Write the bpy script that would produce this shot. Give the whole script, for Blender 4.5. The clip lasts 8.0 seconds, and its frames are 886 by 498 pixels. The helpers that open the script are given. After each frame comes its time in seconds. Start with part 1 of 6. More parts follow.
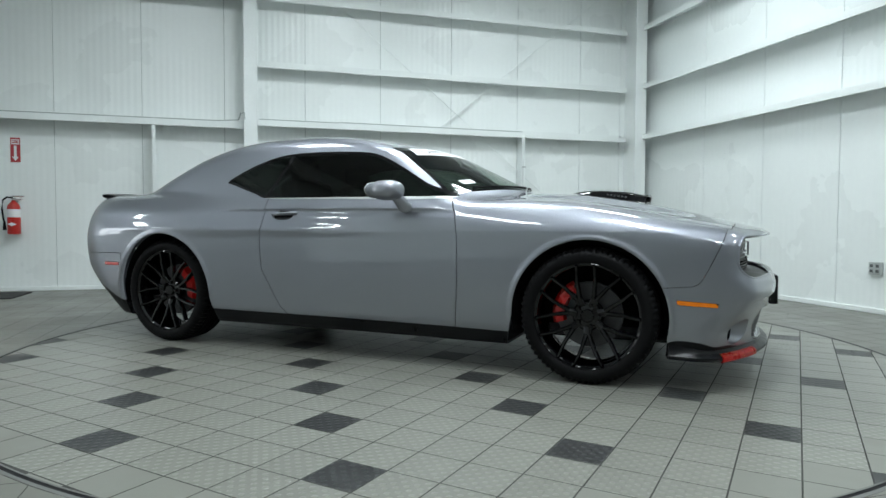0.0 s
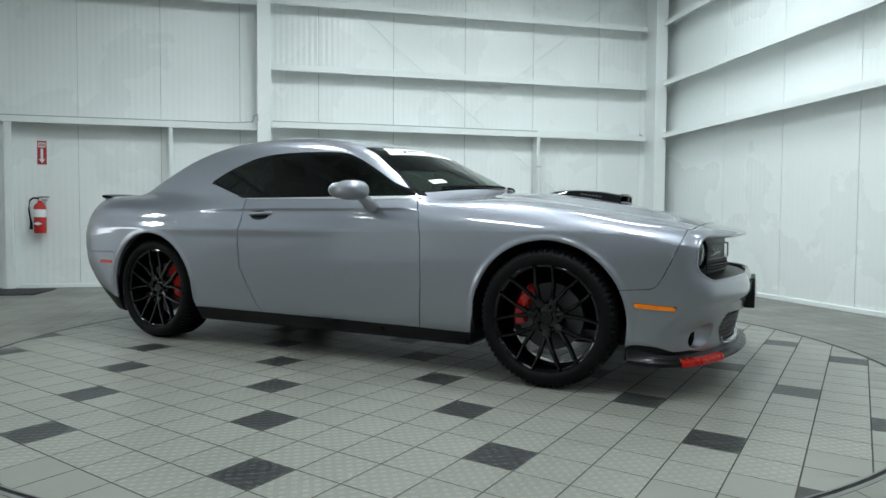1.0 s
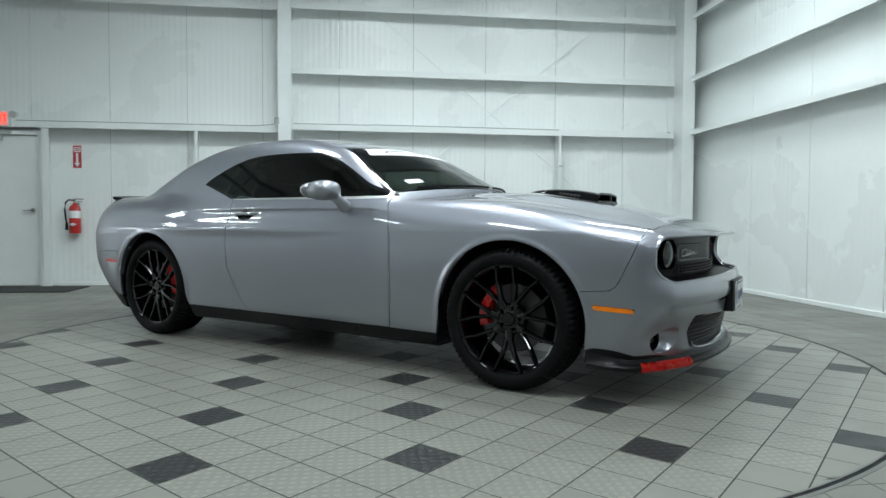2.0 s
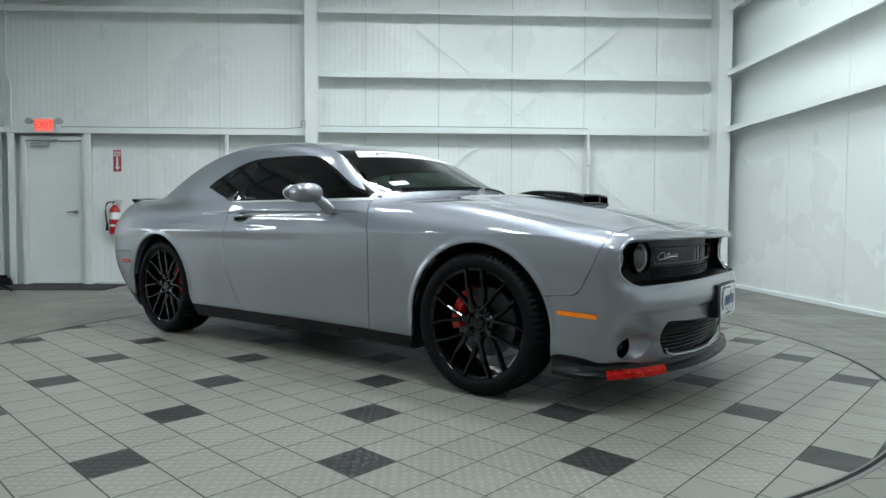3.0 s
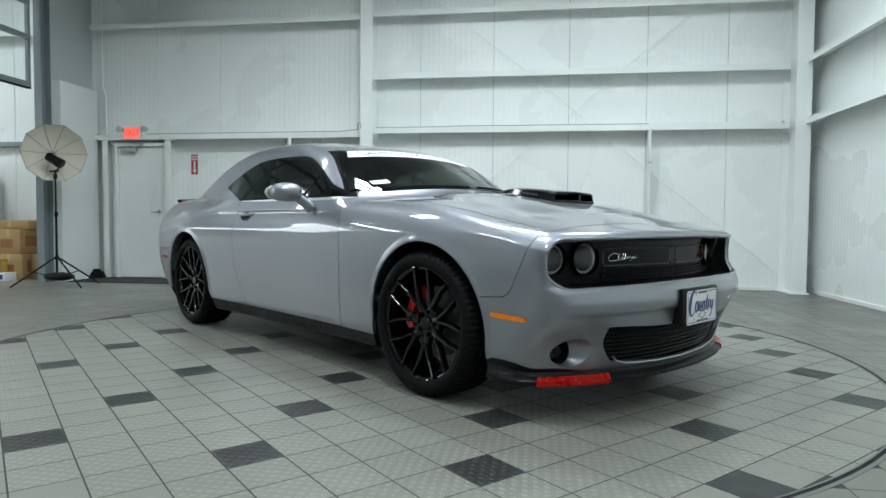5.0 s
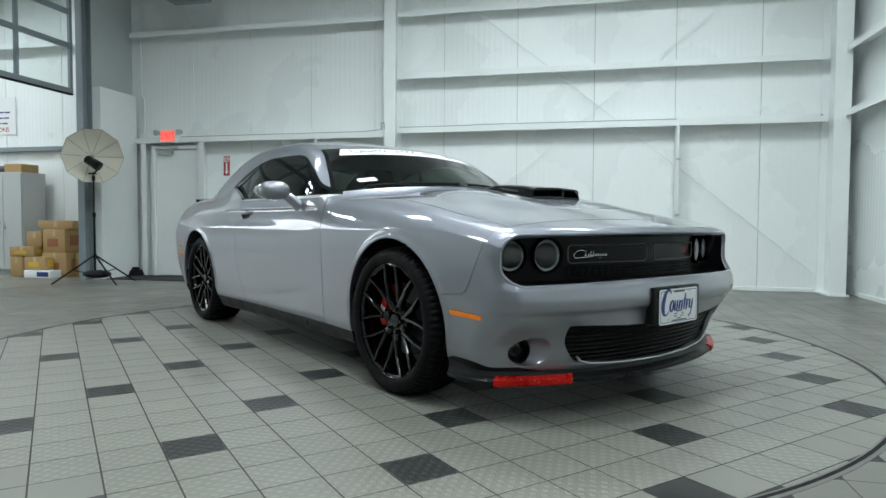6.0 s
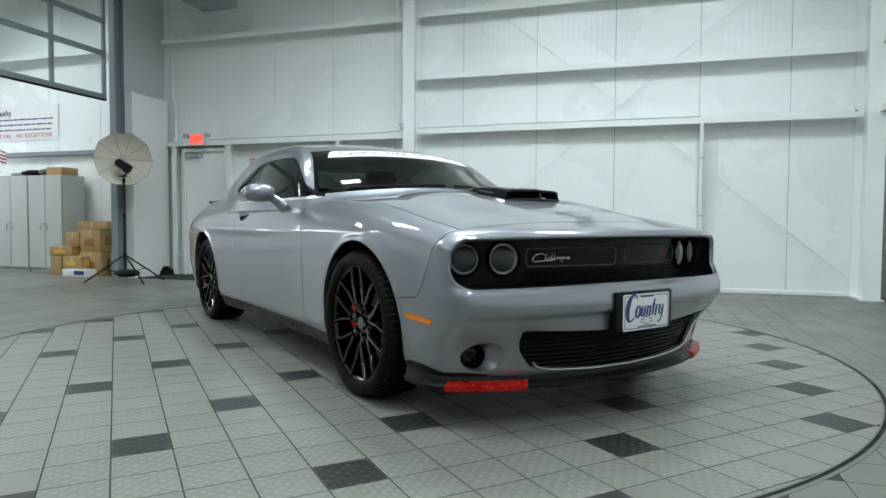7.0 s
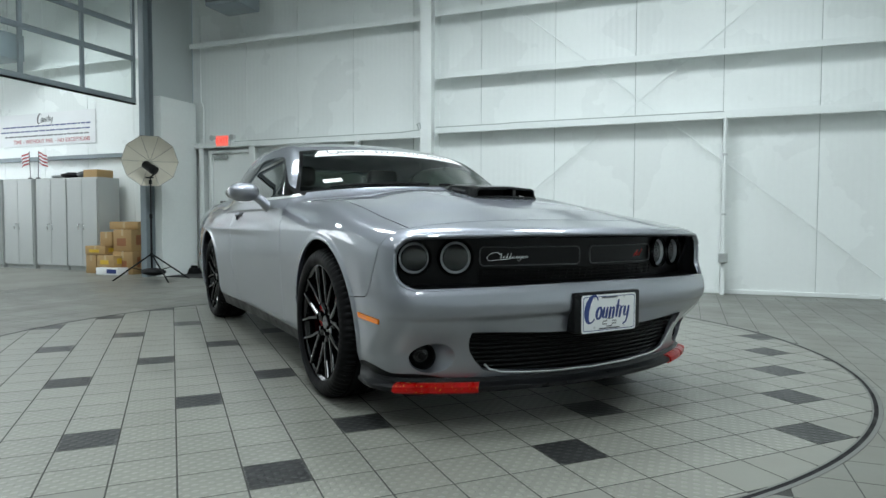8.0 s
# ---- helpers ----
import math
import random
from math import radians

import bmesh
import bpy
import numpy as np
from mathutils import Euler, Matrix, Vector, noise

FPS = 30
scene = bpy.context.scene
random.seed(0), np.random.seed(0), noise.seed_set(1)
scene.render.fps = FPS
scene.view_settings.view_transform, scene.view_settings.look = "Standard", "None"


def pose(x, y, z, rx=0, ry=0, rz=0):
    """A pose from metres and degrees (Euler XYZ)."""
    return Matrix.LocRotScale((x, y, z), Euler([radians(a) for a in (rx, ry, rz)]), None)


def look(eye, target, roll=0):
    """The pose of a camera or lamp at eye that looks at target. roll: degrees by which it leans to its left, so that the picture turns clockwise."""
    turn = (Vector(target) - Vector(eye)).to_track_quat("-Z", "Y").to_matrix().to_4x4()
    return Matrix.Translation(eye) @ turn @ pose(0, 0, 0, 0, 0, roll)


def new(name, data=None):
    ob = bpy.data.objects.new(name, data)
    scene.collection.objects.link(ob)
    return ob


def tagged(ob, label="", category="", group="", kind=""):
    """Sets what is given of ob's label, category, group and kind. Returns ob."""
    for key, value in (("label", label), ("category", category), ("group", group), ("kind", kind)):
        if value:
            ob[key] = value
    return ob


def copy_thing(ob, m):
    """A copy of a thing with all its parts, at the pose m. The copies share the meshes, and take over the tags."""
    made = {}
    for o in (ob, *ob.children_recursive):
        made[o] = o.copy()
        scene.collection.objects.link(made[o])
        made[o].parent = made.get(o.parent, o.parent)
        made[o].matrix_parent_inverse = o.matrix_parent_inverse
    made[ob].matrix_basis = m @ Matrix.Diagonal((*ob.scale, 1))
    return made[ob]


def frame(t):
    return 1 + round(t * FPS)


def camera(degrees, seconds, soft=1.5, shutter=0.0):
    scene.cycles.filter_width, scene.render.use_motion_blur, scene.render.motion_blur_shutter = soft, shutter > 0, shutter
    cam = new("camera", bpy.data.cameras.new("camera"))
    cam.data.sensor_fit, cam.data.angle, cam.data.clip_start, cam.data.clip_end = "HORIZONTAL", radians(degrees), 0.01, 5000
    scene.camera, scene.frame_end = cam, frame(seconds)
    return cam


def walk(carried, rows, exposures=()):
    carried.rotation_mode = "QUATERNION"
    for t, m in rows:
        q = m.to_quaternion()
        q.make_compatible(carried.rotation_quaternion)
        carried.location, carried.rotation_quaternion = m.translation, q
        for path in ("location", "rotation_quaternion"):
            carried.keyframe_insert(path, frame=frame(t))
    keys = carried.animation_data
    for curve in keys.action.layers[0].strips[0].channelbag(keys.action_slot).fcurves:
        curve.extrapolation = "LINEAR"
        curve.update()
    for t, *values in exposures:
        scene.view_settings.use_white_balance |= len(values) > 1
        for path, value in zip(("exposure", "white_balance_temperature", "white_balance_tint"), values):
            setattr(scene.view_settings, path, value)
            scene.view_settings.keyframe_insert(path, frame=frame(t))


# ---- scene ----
cam = camera(70.1, 8.0)
PATH = [
    (0, (0.218, 0.146, 0.843), (0.775, 2.065, 0.76), 0.3),
    (0.5, (0.441, 0.092, 0.85), (0.925, 2.031, 0.767), 0.3),
    (1, (0.674, 0.055, 0.842), (1.09, 2.009, 0.76), 0.4),
    (1.5, (0.91, 0.018, 0.836), (1.246, 1.987, 0.755), 0.4),
    (3, (1.583, -0.013, 0.854), (1.653, 1.984, 0.772), 0.3),
    (3.5, (1.783, -0.008, 0.846), (1.764, 1.991, 0.764), 0.4),
    (4, (1.979, 0.015, 0.85), (1.871, 2.01, 0.767), 0.3),
    (4.5, (2.18, 0.034, 0.855), (1.985, 2.023, 0.772), 0.4),
    (6, (2.773, 0.169, 0.833), (2.328, 2.118, 0.751), 0.3),
    (6.5, (2.961, 0.225, 0.841), (2.442, 2.154, 0.759), 0.3),
    (7, (3.142, 0.297, 0.847), (2.554, 2.207, 0.764), 0.3),
    (7.5, (3.328, 0.389, 0.845), (2.672, 2.276, 0.761), 0.3),
    (8, (3.495, 0.476, 0.84), (2.77, 2.338, 0.757), 0.2),
]
walk(cam, [(t, look(eye, target, roll)) for t, eye, target, roll in PATH], exposures=[(0, 0.0, 6500, 10), (8, 0.0, 6500, 10)])

# ---- plan of the place (metres) ----
WALL_Y, WALL_X, LEFT_X, CEIL = 8.80, 5.86, -4.20, 6.2
BACK_Y, FAR_X = -14.18, -11.0
RING_X, RING_Y, RING_R = 1.524, 4.460, 2.862
CAR_AT, CAR_TURN = (2.428, 3.807), -38.55

# ---- world and lamps ----
world = bpy.data.worlds.new("world")
scene.world = world
world.use_nodes = True
sky = world.node_tree.nodes.new("ShaderNodeTexSky")
sky.sky_type, sky.sun_disc, sky.sun_elevation, sky.sun_rotation = "NISHITA", False, radians(35), radians(200)
world.node_tree.links.new(sky.outputs["Color"], world.node_tree.nodes["Background"].inputs["Color"])
world.node_tree.nodes["Background"].inputs["Strength"].default_value = 0.08
# high-bay fixtures in rows over the floor: (x, y, share of the full power)
LAMP_ROWS = [(-1.5, 5.3, 0.55), (1.5, 5.3, 1.65), (4.0, 5.9, 1.05)]
for y, shares in ((2.2, (0.55, 1.45, 0.45)), (-1.0, (0.25, 0.6, 0.6)), (-4.2, (0.15, 0.2, 0.25)), (-7.4, (0.15, 0.2, 0.2)), (-10.6, (0.15, 0.2, 0.2))):
    LAMP_ROWS += [(x, y, p) for x, p in zip((-1.5, 1.6, 4.6), shares)]
BAY_ROWS = [(-6.4, 2.0, 0.8), (-6.6, 6.6, 1.2), (-9.0, 5.0, 1.2)]
LAMP_Z, LAMP_POWER = 4.75, 66.0
lamp_pose = lambda x, y: pose(x, y, LAMP_Z, 0, 0, 90 if y > 5 else 0)  # the row by the wall hangs along it
for x, y, p in LAMP_ROWS + BAY_ROWS:
    for side in (-0.125, 0.125):
        data = bpy.data.lights.new("tube_light", "AREA")
        data.shape, data.size, data.size_y = "RECTANGLE", 0.18, 1.2
        data.energy, data.color, data.spread = LAMP_POWER * p / 2, (0.90, 1.0, 1.03), radians(165)
        new("tube_light", data).matrix_basis = lamp_pose(x, y) @ pose(side, 0, -0.012)


# ---- materials ----
def mat(name, colour, rough=0.5, metal=0.0, vary=0.06, scale=3.0, bump=0.0, bump_scale=60.0, coat=0.0, rough_vary=0.08, per_piece=0.0, spec=0.5):
    """A surface with colour variation at two scales, uneven gloss and fine relief."""
    m = bpy.data.materials.new(name)
    m.use_nodes = True
    n, links = m.node_tree.nodes, m.node_tree.links
    b = n["Principled BSDF"]
    b.inputs["Roughness"].default_value, b.inputs["Metallic"].default_value = rough, metal
    b.inputs["Coat Weight"].default_value, b.inputs["Specular IOR Level"].default_value = coat, spec
    b.inputs["Coat Roughness"].default_value = 0.03
    pos = n.new("ShaderNodeTexCoord")
    big, fine = n.new("ShaderNodeTexNoise"), n.new("ShaderNodeTexNoise")
    for tex, sc, det in ((big, scale, 5), (fine, scale * 22, 3)):
        tex.inputs["Scale"].default_value, tex.inputs["Detail"].default_value = sc, det
        links.new(pos.outputs["Object"], tex.inputs["Vector"])
    add = n.new("ShaderNodeMath")
    add.operation = "MULTIPLY_ADD"
    add.inputs[1].default_value = 0.4
    links.new(fine.outputs["Fac"], add.inputs[0])
    links.new(big.outputs["Fac"], add.inputs[2])
    ramp = n.new("ShaderNodeMapRange")
    ramp.inputs["From Min"].default_value, ramp.inputs["From Max"].default_value = 0.4, 1.0
    ramp.inputs["To Min"].default_value, ramp.inputs["To Max"].default_value = 1 - vary, 1 + vary
    links.new(add.outputs[0], ramp.inputs["Value"])
    value = ramp.outputs[0]
    if per_piece:
        info, pr, mul = n.new("ShaderNodeObjectInfo"), n.new("ShaderNodeMapRange"), n.new("ShaderNodeMath")
        pr.inputs["To Min"].default_value, pr.inputs["To Max"].default_value = 1 - per_piece, 1 + per_piece
        mul.operation = "MULTIPLY"
        links.new(info.outputs["Random"], pr.inputs["Value"])
        links.new(value, mul.inputs[0])
        links.new(pr.outputs[0], mul.inputs[1])
        value = mul.outputs[0]
    mix = n.new("ShaderNodeVectorMath")
    mix.operation = "SCALE"
    mix.inputs[0].default_value = colour
    links.new(value, mix.inputs["Scale"])
    links.new(mix.outputs[0], b.inputs["Base Color"])
    if rough_vary:
        rr = n.new("ShaderNodeMapRange")
        rr.inputs["From Min"].default_value, rr.inputs["From Max"].default_value = 0.3, 0.7
        rr.inputs["To Min"].default_value, rr.inputs["To Max"].default_value = max(0.02, rough * (1 - rough_vary * 3)), min(1, rough * (1 + rough_vary * 3))
        links.new(big.outputs["Fac"], rr.inputs["Value"])
        links.new(rr.outputs[0], b.inputs["Roughness"])
    if bump:
        bt, bn = n.new("ShaderNodeTexNoise"), n.new("ShaderNodeBump")
        bt.inputs["Scale"].default_value, bt.inputs["Detail"].default_value = bump_scale, 4
        bn.inputs["Strength"].default_value, bn.inputs["Distance"].default_value = bump, 0.002
        links.new(pos.outputs["Object"], bt.inputs["Vector"])
        links.new(bt.outputs["Fac"], bn.inputs["Height"])
        links.new(bn.outputs[0], b.inputs["Normal"])
    return m


def glow(name, colour, strength):
    m = bpy.data.materials.new(name)
    m.use_nodes = True
    b = m.node_tree.nodes["Principled BSDF"]
    b.inputs["Base Color"].default_value = (*colour, 1)
    b.inputs["Emission Color"].default_value, b.inputs["Emission Strength"].default_value = (*colour, 1), strength
    return m


def glass(name, colour, rough=0.0, thin=0.85):
    """A thin pane: part sees through with a tint, part mirrors."""
    m = bpy.data.materials.new(name)
    m.use_nodes = True
    n, links = m.node_tree.nodes, m.node_tree.links
    n.remove(n["Principled BSDF"])
    clear, gloss, mix, fres = n.new("ShaderNodeBsdfTransparent"), n.new("ShaderNodeBsdfGlossy"), n.new("ShaderNodeMixShader"), n.new("ShaderNodeLayerWeight")
    clear.inputs["Color"].default_value = (*colour, 1)
    gloss.inputs["Roughness"].default_value = rough
    fres.inputs["Blend"].default_value = 0.5
    power, curve = n.new("ShaderNodeMath"), n.new("ShaderNodeMath")
    power.operation, curve.operation = "POWER", "MULTIPLY_ADD"
    power.inputs[1].default_value, curve.inputs[1].default_value, curve.inputs[2].default_value = 4.5, 0.9, 0.06
    links.new(fres.outputs["Facing"], power.inputs[0])
    links.new(power.outputs[0], curve.inputs[0])
    links.new(curve.outputs[0], mix.inputs[0])
    links.new(clear.outputs[0], mix.inputs[1])
    links.new(gloss.outputs[0], mix.inputs[2])
    links.new(mix.outputs[0], n["Material Output"].inputs["Surface"])
    return m


WHITE_PANEL = mat("white_panel", (0.78, 0.82, 0.81), 0.45, vary=0.05, scale=0.9, bump=0.05, bump_scale=25)
WHITE_STEEL = mat("white_steel", (0.82, 0.855, 0.845), 0.4, vary=0.05, scale=2.0, bump=0.06, bump_scale=40)
SEAM_GREY = mat("seam_grey", (0.36, 0.40, 0.39), 0.6, vary=0.05)
GREY_STEEL = mat("grey_steel", (0.22, 0.26, 0.28), 0.45, vary=0.1, scale=3)
TILE = mat("tile_grey", (0.186, 0.187, 0.164), 0.38, vary=0.10, scale=5, bump=0.15, bump_scale=90, per_piece=0.06)
TILE_DARK = mat("tile_charcoal", (0.020, 0.021, 0.021), 0.40, vary=0.2, scale=6, bump=0.2, bump_scale=90, per_piece=0.15)
GROUT = mat("grout", (0.035, 0.035, 0.032), 0.8, vary=0.15, scale=4)
CONCRETE = mat("concrete_floor", (0.19, 0.19, 0.165), 0.45, vary=0.12, scale=1.2, bump=0.1, bump_scale=50)
RUBBER = mat("black_rubber", (0.008, 0.008, 0.009), 0.65, vary=0.2, scale=8, spec=0.15)
BLACK_PLASTIC = mat("black_plastic", (0.006, 0.0065, 0.0075), 0.34, vary=0.1, scale=10, bump=0.06, bump_scale=300, spec=0.2)
BLACK_GLOSS = mat("black_gloss", (0.005, 0.005, 0.006), 0.10, vary=0.1, rough_vary=0.02, spec=0.4)
CHROME = mat("chrome", (0.75, 0.75, 0.76), 0.12, 1.0, vary=0.03)
GALV = mat("galvanised", (0.55, 0.57, 0.57), 0.35, 0.9, vary=0.1)
RED = mat("red_paint", (0.50, 0.02, 0.015), 0.3, vary=0.08, coat=0.4)
CARDBOARD = mat("cardboard", (0.42, 0.27, 0.12), 0.8, vary=0.12, scale=6, bump=0.1)
PAPER = mat("white_paper", (0.80, 0.81, 0.82), 0.55, vary=0.02)
BLUE_PRINT = mat("blue_print", (0.022, 0.045, 0.19), 0.5, vary=0.03)
RED_PRINT = mat("red_print", (0.45, 0.05, 0.06), 0.5, vary=0.03)
CABINET = mat("cabinet_grey", (0.47, 0.49, 0.485), 0.4, vary=0.04, scale=2)
DARK_GREY = mat("dark_grey", (0.10, 0.105, 0.11), 0.5, vary=0.1)
TUBE = glow("tube_light", (0.92, 1.0, 1.035), 4.0)


# ---- mesh helpers ----
def mesh_object(name, verts, faces, material, parent=None, label="", smooth=False):
    me = bpy.data.meshes.new(name)
    me.from_pydata([tuple(map(float, v)) for v in verts], [], faces)
    me.materials.append(material)
    if smooth:
        me.polygons.foreach_set("use_smooth", [True] * len(me.polygons))
        me.set_sharp_from_angle(angle=radians(40))
    ob = new(name, me)
    ob.parent = parent
    return tagged(ob, label)


def part(name, bm, material, parent, label="", smooth=True):
    """Links a bmesh as one mesh object under a thing or a part."""
    me = bpy.data.meshes.new(name)
    bmesh.ops.recalc_face_normals(bm, faces=bm.faces)
    bm.to_mesh(me)
    bm.free()
    me.materials.append(material)
    if smooth:
        me.polygons.foreach_set("use_smooth", [True] * len(me.polygons))
        me.set_sharp_from_angle(angle=radians(35))
    ob = new(name, me)
    ob.parent = parent
    return tagged(ob, label)


def thing(name, at=(0, 0, 0), turn=0.0, label="", category="", group="", kind=""):
    ob = new(name)
    ob.empty_display_size = 0.1
    ob.matrix_basis = pose(*at, 0, 0, turn)
    return tagged(ob, label, category, group, kind)


def box(bm, lo, hi, bevel=0.0, seg=2, m=None):
    """A box from corner lo to corner hi, its edges rounded by bevel."""
    got = bmesh.ops.create_cube(bm, size=1.0)["verts"]
    size = [h - l for l, h in zip(lo, hi)]
    mid = [(h + l) / 2 for l, h in zip(lo, hi)]
    bmesh.ops.transform(bm, matrix=Matrix.LocRotScale(mid, None, size), verts=got)
    if bevel:
        edges = list({e for v in got for e in v.link_edges})
        made = bmesh.ops.bevel(bm, geom=edges, offset=bevel, segments=seg, affect="EDGES", profile=0.5)
        got = list({v for f in made["faces"] for v in f.verts} | {v for v in got if v.is_valid})
    if m is not None:
        bmesh.ops.transform(bm, matrix=m, verts=got)
    return bm


def boxed(lo, hi, bevel=0.0, seg=2):
    return box(bmesh.new(), lo, hi, bevel, seg)


def cyl(bm, a, b, r, r2=None, n=16):
    """A rod from a to b."""
    a, b = Vector(a), Vector(b)
    d = b - a
    m = Matrix.Translation((a + b) / 2) @ d.to_track_quat("Z", "Y").to_matrix().to_4x4()
    bmesh.ops.create_cone(bm, cap_ends=True, segments=n, radius1=r, radius2=r if r2 is None else r2, depth=d.length, matrix=m)
    return bm


def rod(a, b, r, r2=None, n=16):
    return cyl(bmesh.new(), a, b, r, r2, n)


def lathe(profile, n=48, closed=False, axis="Z"):
    """Turns (radius, height) points round z, or round y."""
    bm = bmesh.new()
    rings = []
    for r, h in profile:
        ring = []
        for i in range(n):
            t = 2 * math.pi * i / n
            ring.append(bm.verts.new((r * math.cos(t), r * math.sin(t), h) if axis == "Z" else (r * math.cos(t), h, r * math.sin(t))))
        rings.append(ring)
    pairs = list(zip(rings, rings[1:])) + ([(rings[-1], rings[0])] if closed else [])
    for p, q in pairs:
        for i in range(n):
            bm.faces.new((p[i], p[(i + 1) % n], q[(i + 1) % n], q[i]))
    return bm


def tube(points, r, n=8, closed=False, upright=None):
    """A round bar along points."""
    bm = bmesh.new()
    pts = [Vector(p) for p in points]
    rings = []
    for i, p in enumerate(pts):
        a = pts[i - 1] if i or closed else p
        b = pts[(i + 1) % len(pts)] if i < len(pts) - 1 or closed else p
        d = (b - a).normalized()
        up = upright or (Vector((0, 0, 1)) if abs(d.z) < 0.95 else Vector((1, 0, 0)))
        s = d.cross(up).normalized()
        w = s.cross(d)
        rings.append([bm.verts.new(p + r * (math.cos(2 * math.pi * k / n) * s + math.sin(2 * math.pi * k / n) * w)) for k in range(n)])
    pairs = list(zip(rings, rings[1:])) + ([(rings[-1], rings[0])] if closed else [])
    for p, q in pairs:
        for k in range(n):
            bm.faces.new((p[k], p[(k + 1) % n], q[(k + 1) % n], q[k]))
    if not closed:
        bm.faces.new(rings[0][::-1])
        bm.faces.new(rings[-1])
    return bm


def slab(points, depth, m=None):
    """A flat outline in x, y raised by depth along z."""
    bm = bmesh.new()
    face = bm.faces.new([bm.verts.new((x, y, 0)) for x, y in points])
    got = bmesh.ops.extrude_face_region(bm, geom=[face])["geom"]
    bmesh.ops.translate(bm, vec=(0, 0, depth), verts=[v for v in got if isinstance(v, bmesh.types.BMVert)])
    if m is not None:
        bm.transform(m)
    return bm


def rounded(w, h, r, n=6):
    """The outline of a rounded rectangle about the origin."""
    out = []
    for cx, cy, t0 in ((w / 2 - r, h / 2 - r, 0), (-w / 2 + r, h / 2 - r, 90), (-w / 2 + r, -h / 2 + r, 180), (w / 2 - r, -h / 2 + r, 270)):
        for i in range(n + 1):
            t = radians(t0 + 90 * i / n)
            out.append((cx + r * math.cos(t), cy + r * math.sin(t)))
    return out


def lettering(name, text, size, material, m, parent, depth=0.001, align="CENTER"):
    """Raised letters in the built-in font, as a mesh."""
    c = bpy.data.curves.new(name, "FONT")
    c.body, c.size, c.extrude, c.align_x, c.align_y = text, size, depth, align, "CENTER"
    c.resolution_u = 3
    tmp = bpy.data.objects.new(name, c)
    me = bpy.data.meshes.new_from_object(tmp)
    me.transform(m)
    bpy.data.objects.remove(tmp)
    me.materials.clear()
    me.materials.append(material)
    ob = new(name, me)
    ob.parent = parent
    return ob


# ---- the room ----
def ribbed(name, colour, axis):
    """Painted steel wall sheet with faint pressed ribs."""
    m = mat(name, colour, 0.29, vary=0.03, scale=0.8)
    n, links = m.node_tree.nodes, m.node_tree.links
    pos, wave, bn = n.new("ShaderNodeTexCoord"), n.new("ShaderNodeTexWave"), n.new("ShaderNodeBump")
    wave.bands_direction, wave.wave_profile = axis, "SIN"
    wave.inputs["Scale"].default_value, wave.inputs["Distortion"].default_value = 4.2, 0.0
    bn.inputs["Strength"].default_value, bn.inputs["Distance"].default_value = 0.34, 0.004
    links.new(pos.outputs["Object"], wave.inputs["Vector"])
    links.new(wave.outputs["Fac"], bn.inputs["Height"])
    links.new(bn.outputs[0], n["Principled BSDF"].inputs["Normal"])
    return m


PANEL_X = ribbed("white_ribbed_sheet_x", (0.85, 0.885, 0.875), "X")
PANEL_Y = ribbed("white_ribbed_sheet_y", (0.82, 0.86, 0.85), "Y")


def structure(name, bm, material, label, category="wall", smooth=False):
    ob = part(name, bm, material, None, label, smooth)
    return tagged(ob, "", category, "", "structure")


def wall_with_panels(name, seams, at, along_x, z1, label, thick=0.2, material=None):
    """A wall: a grey backing with one upright sheet between each pair of seams, 6 mm apart."""
    lo, hi = seams[0], seams[-1]
    away = 1 if at > 0 else -1
    a, b = sorted((at + away * 0.012, at + away * thick))
    back = boxed((lo, a, 0), (hi, b, z1)) if along_x else boxed((a, lo, 0), (b, hi, z1))
    wall = structure(name, back, SEAM_GREY, label)
    p, q = sorted((at, at + away * 0.0118))
    for s, e in zip(seams, seams[1:]):
        l, h = ((s + 0.003, p, 0.002), (e - 0.003, q, z1)) if along_x else ((p, s + 0.003, 0.002), (q, e - 0.003, z1))
        part("wall_panel", boxed(l, h, 0.002, 1), material or (PANEL_X if along_x else PANEL_Y), wall, smooth=False)
    return wall


BACK_SEAMS = [LEFT_X, -3.11, -2.15, -1.18, -0.207] + [0.809 + 1.014 * i for i in range(5)] + [WALL_X]
wall_with_panels("wall_north", BACK_SEAMS, WALL_Y, True, CEIL, "white insulated steel sheet wall with upright joints")
wall_with_panels("wall_east", [BACK_Y + 1.02 * i for i in range(22)] + [WALL_Y], WALL_X, False, CEIL, "white steel sheet wall carrying horizontal girts")
wall_with_panels("wall_annex_north", [FAR_X + 1.1 * i for i in range(6)] + [LEFT_X - 0.2], WALL_Y, True, CEIL, "white steel sheet wall of the adjoining bay")
structure("wall_south", boxed((FAR_X - 0.2, BACK_Y - 0.2, 0), (WALL_X + 0.2, BACK_Y, CEIL)), PANEL_X, "plain white steel end wall")
WIN_Y0, WIN_Y1, WIN_Z0, WIN_Z1 = 5.2, 8.2, 0.9, 3.2
bm = boxed((FAR_X - 0.2, BACK_Y, 0), (FAR_X, WIN_Y0, CEIL))
box(bm, (FAR_X - 0.2, WIN_Y1, 0), (FAR_X, WALL_Y + 0.2, CEIL))
box(bm, (FAR_X - 0.2, WIN_Y0, 0), (FAR_X, WIN_Y1, WIN_Z0))
box(bm, (FAR_X - 0.2, WIN_Y0, WIN_Z1), (FAR_X, WIN_Y1, CEIL))
structure("wall_west", bm, PANEL_Y, "plain white steel wall of the adjoining bay with a window")
win = thing("window_1", (FAR_X - 0.1, 0, 0), 0, "wide daylit window in the bay wall", "window", "", "structure")
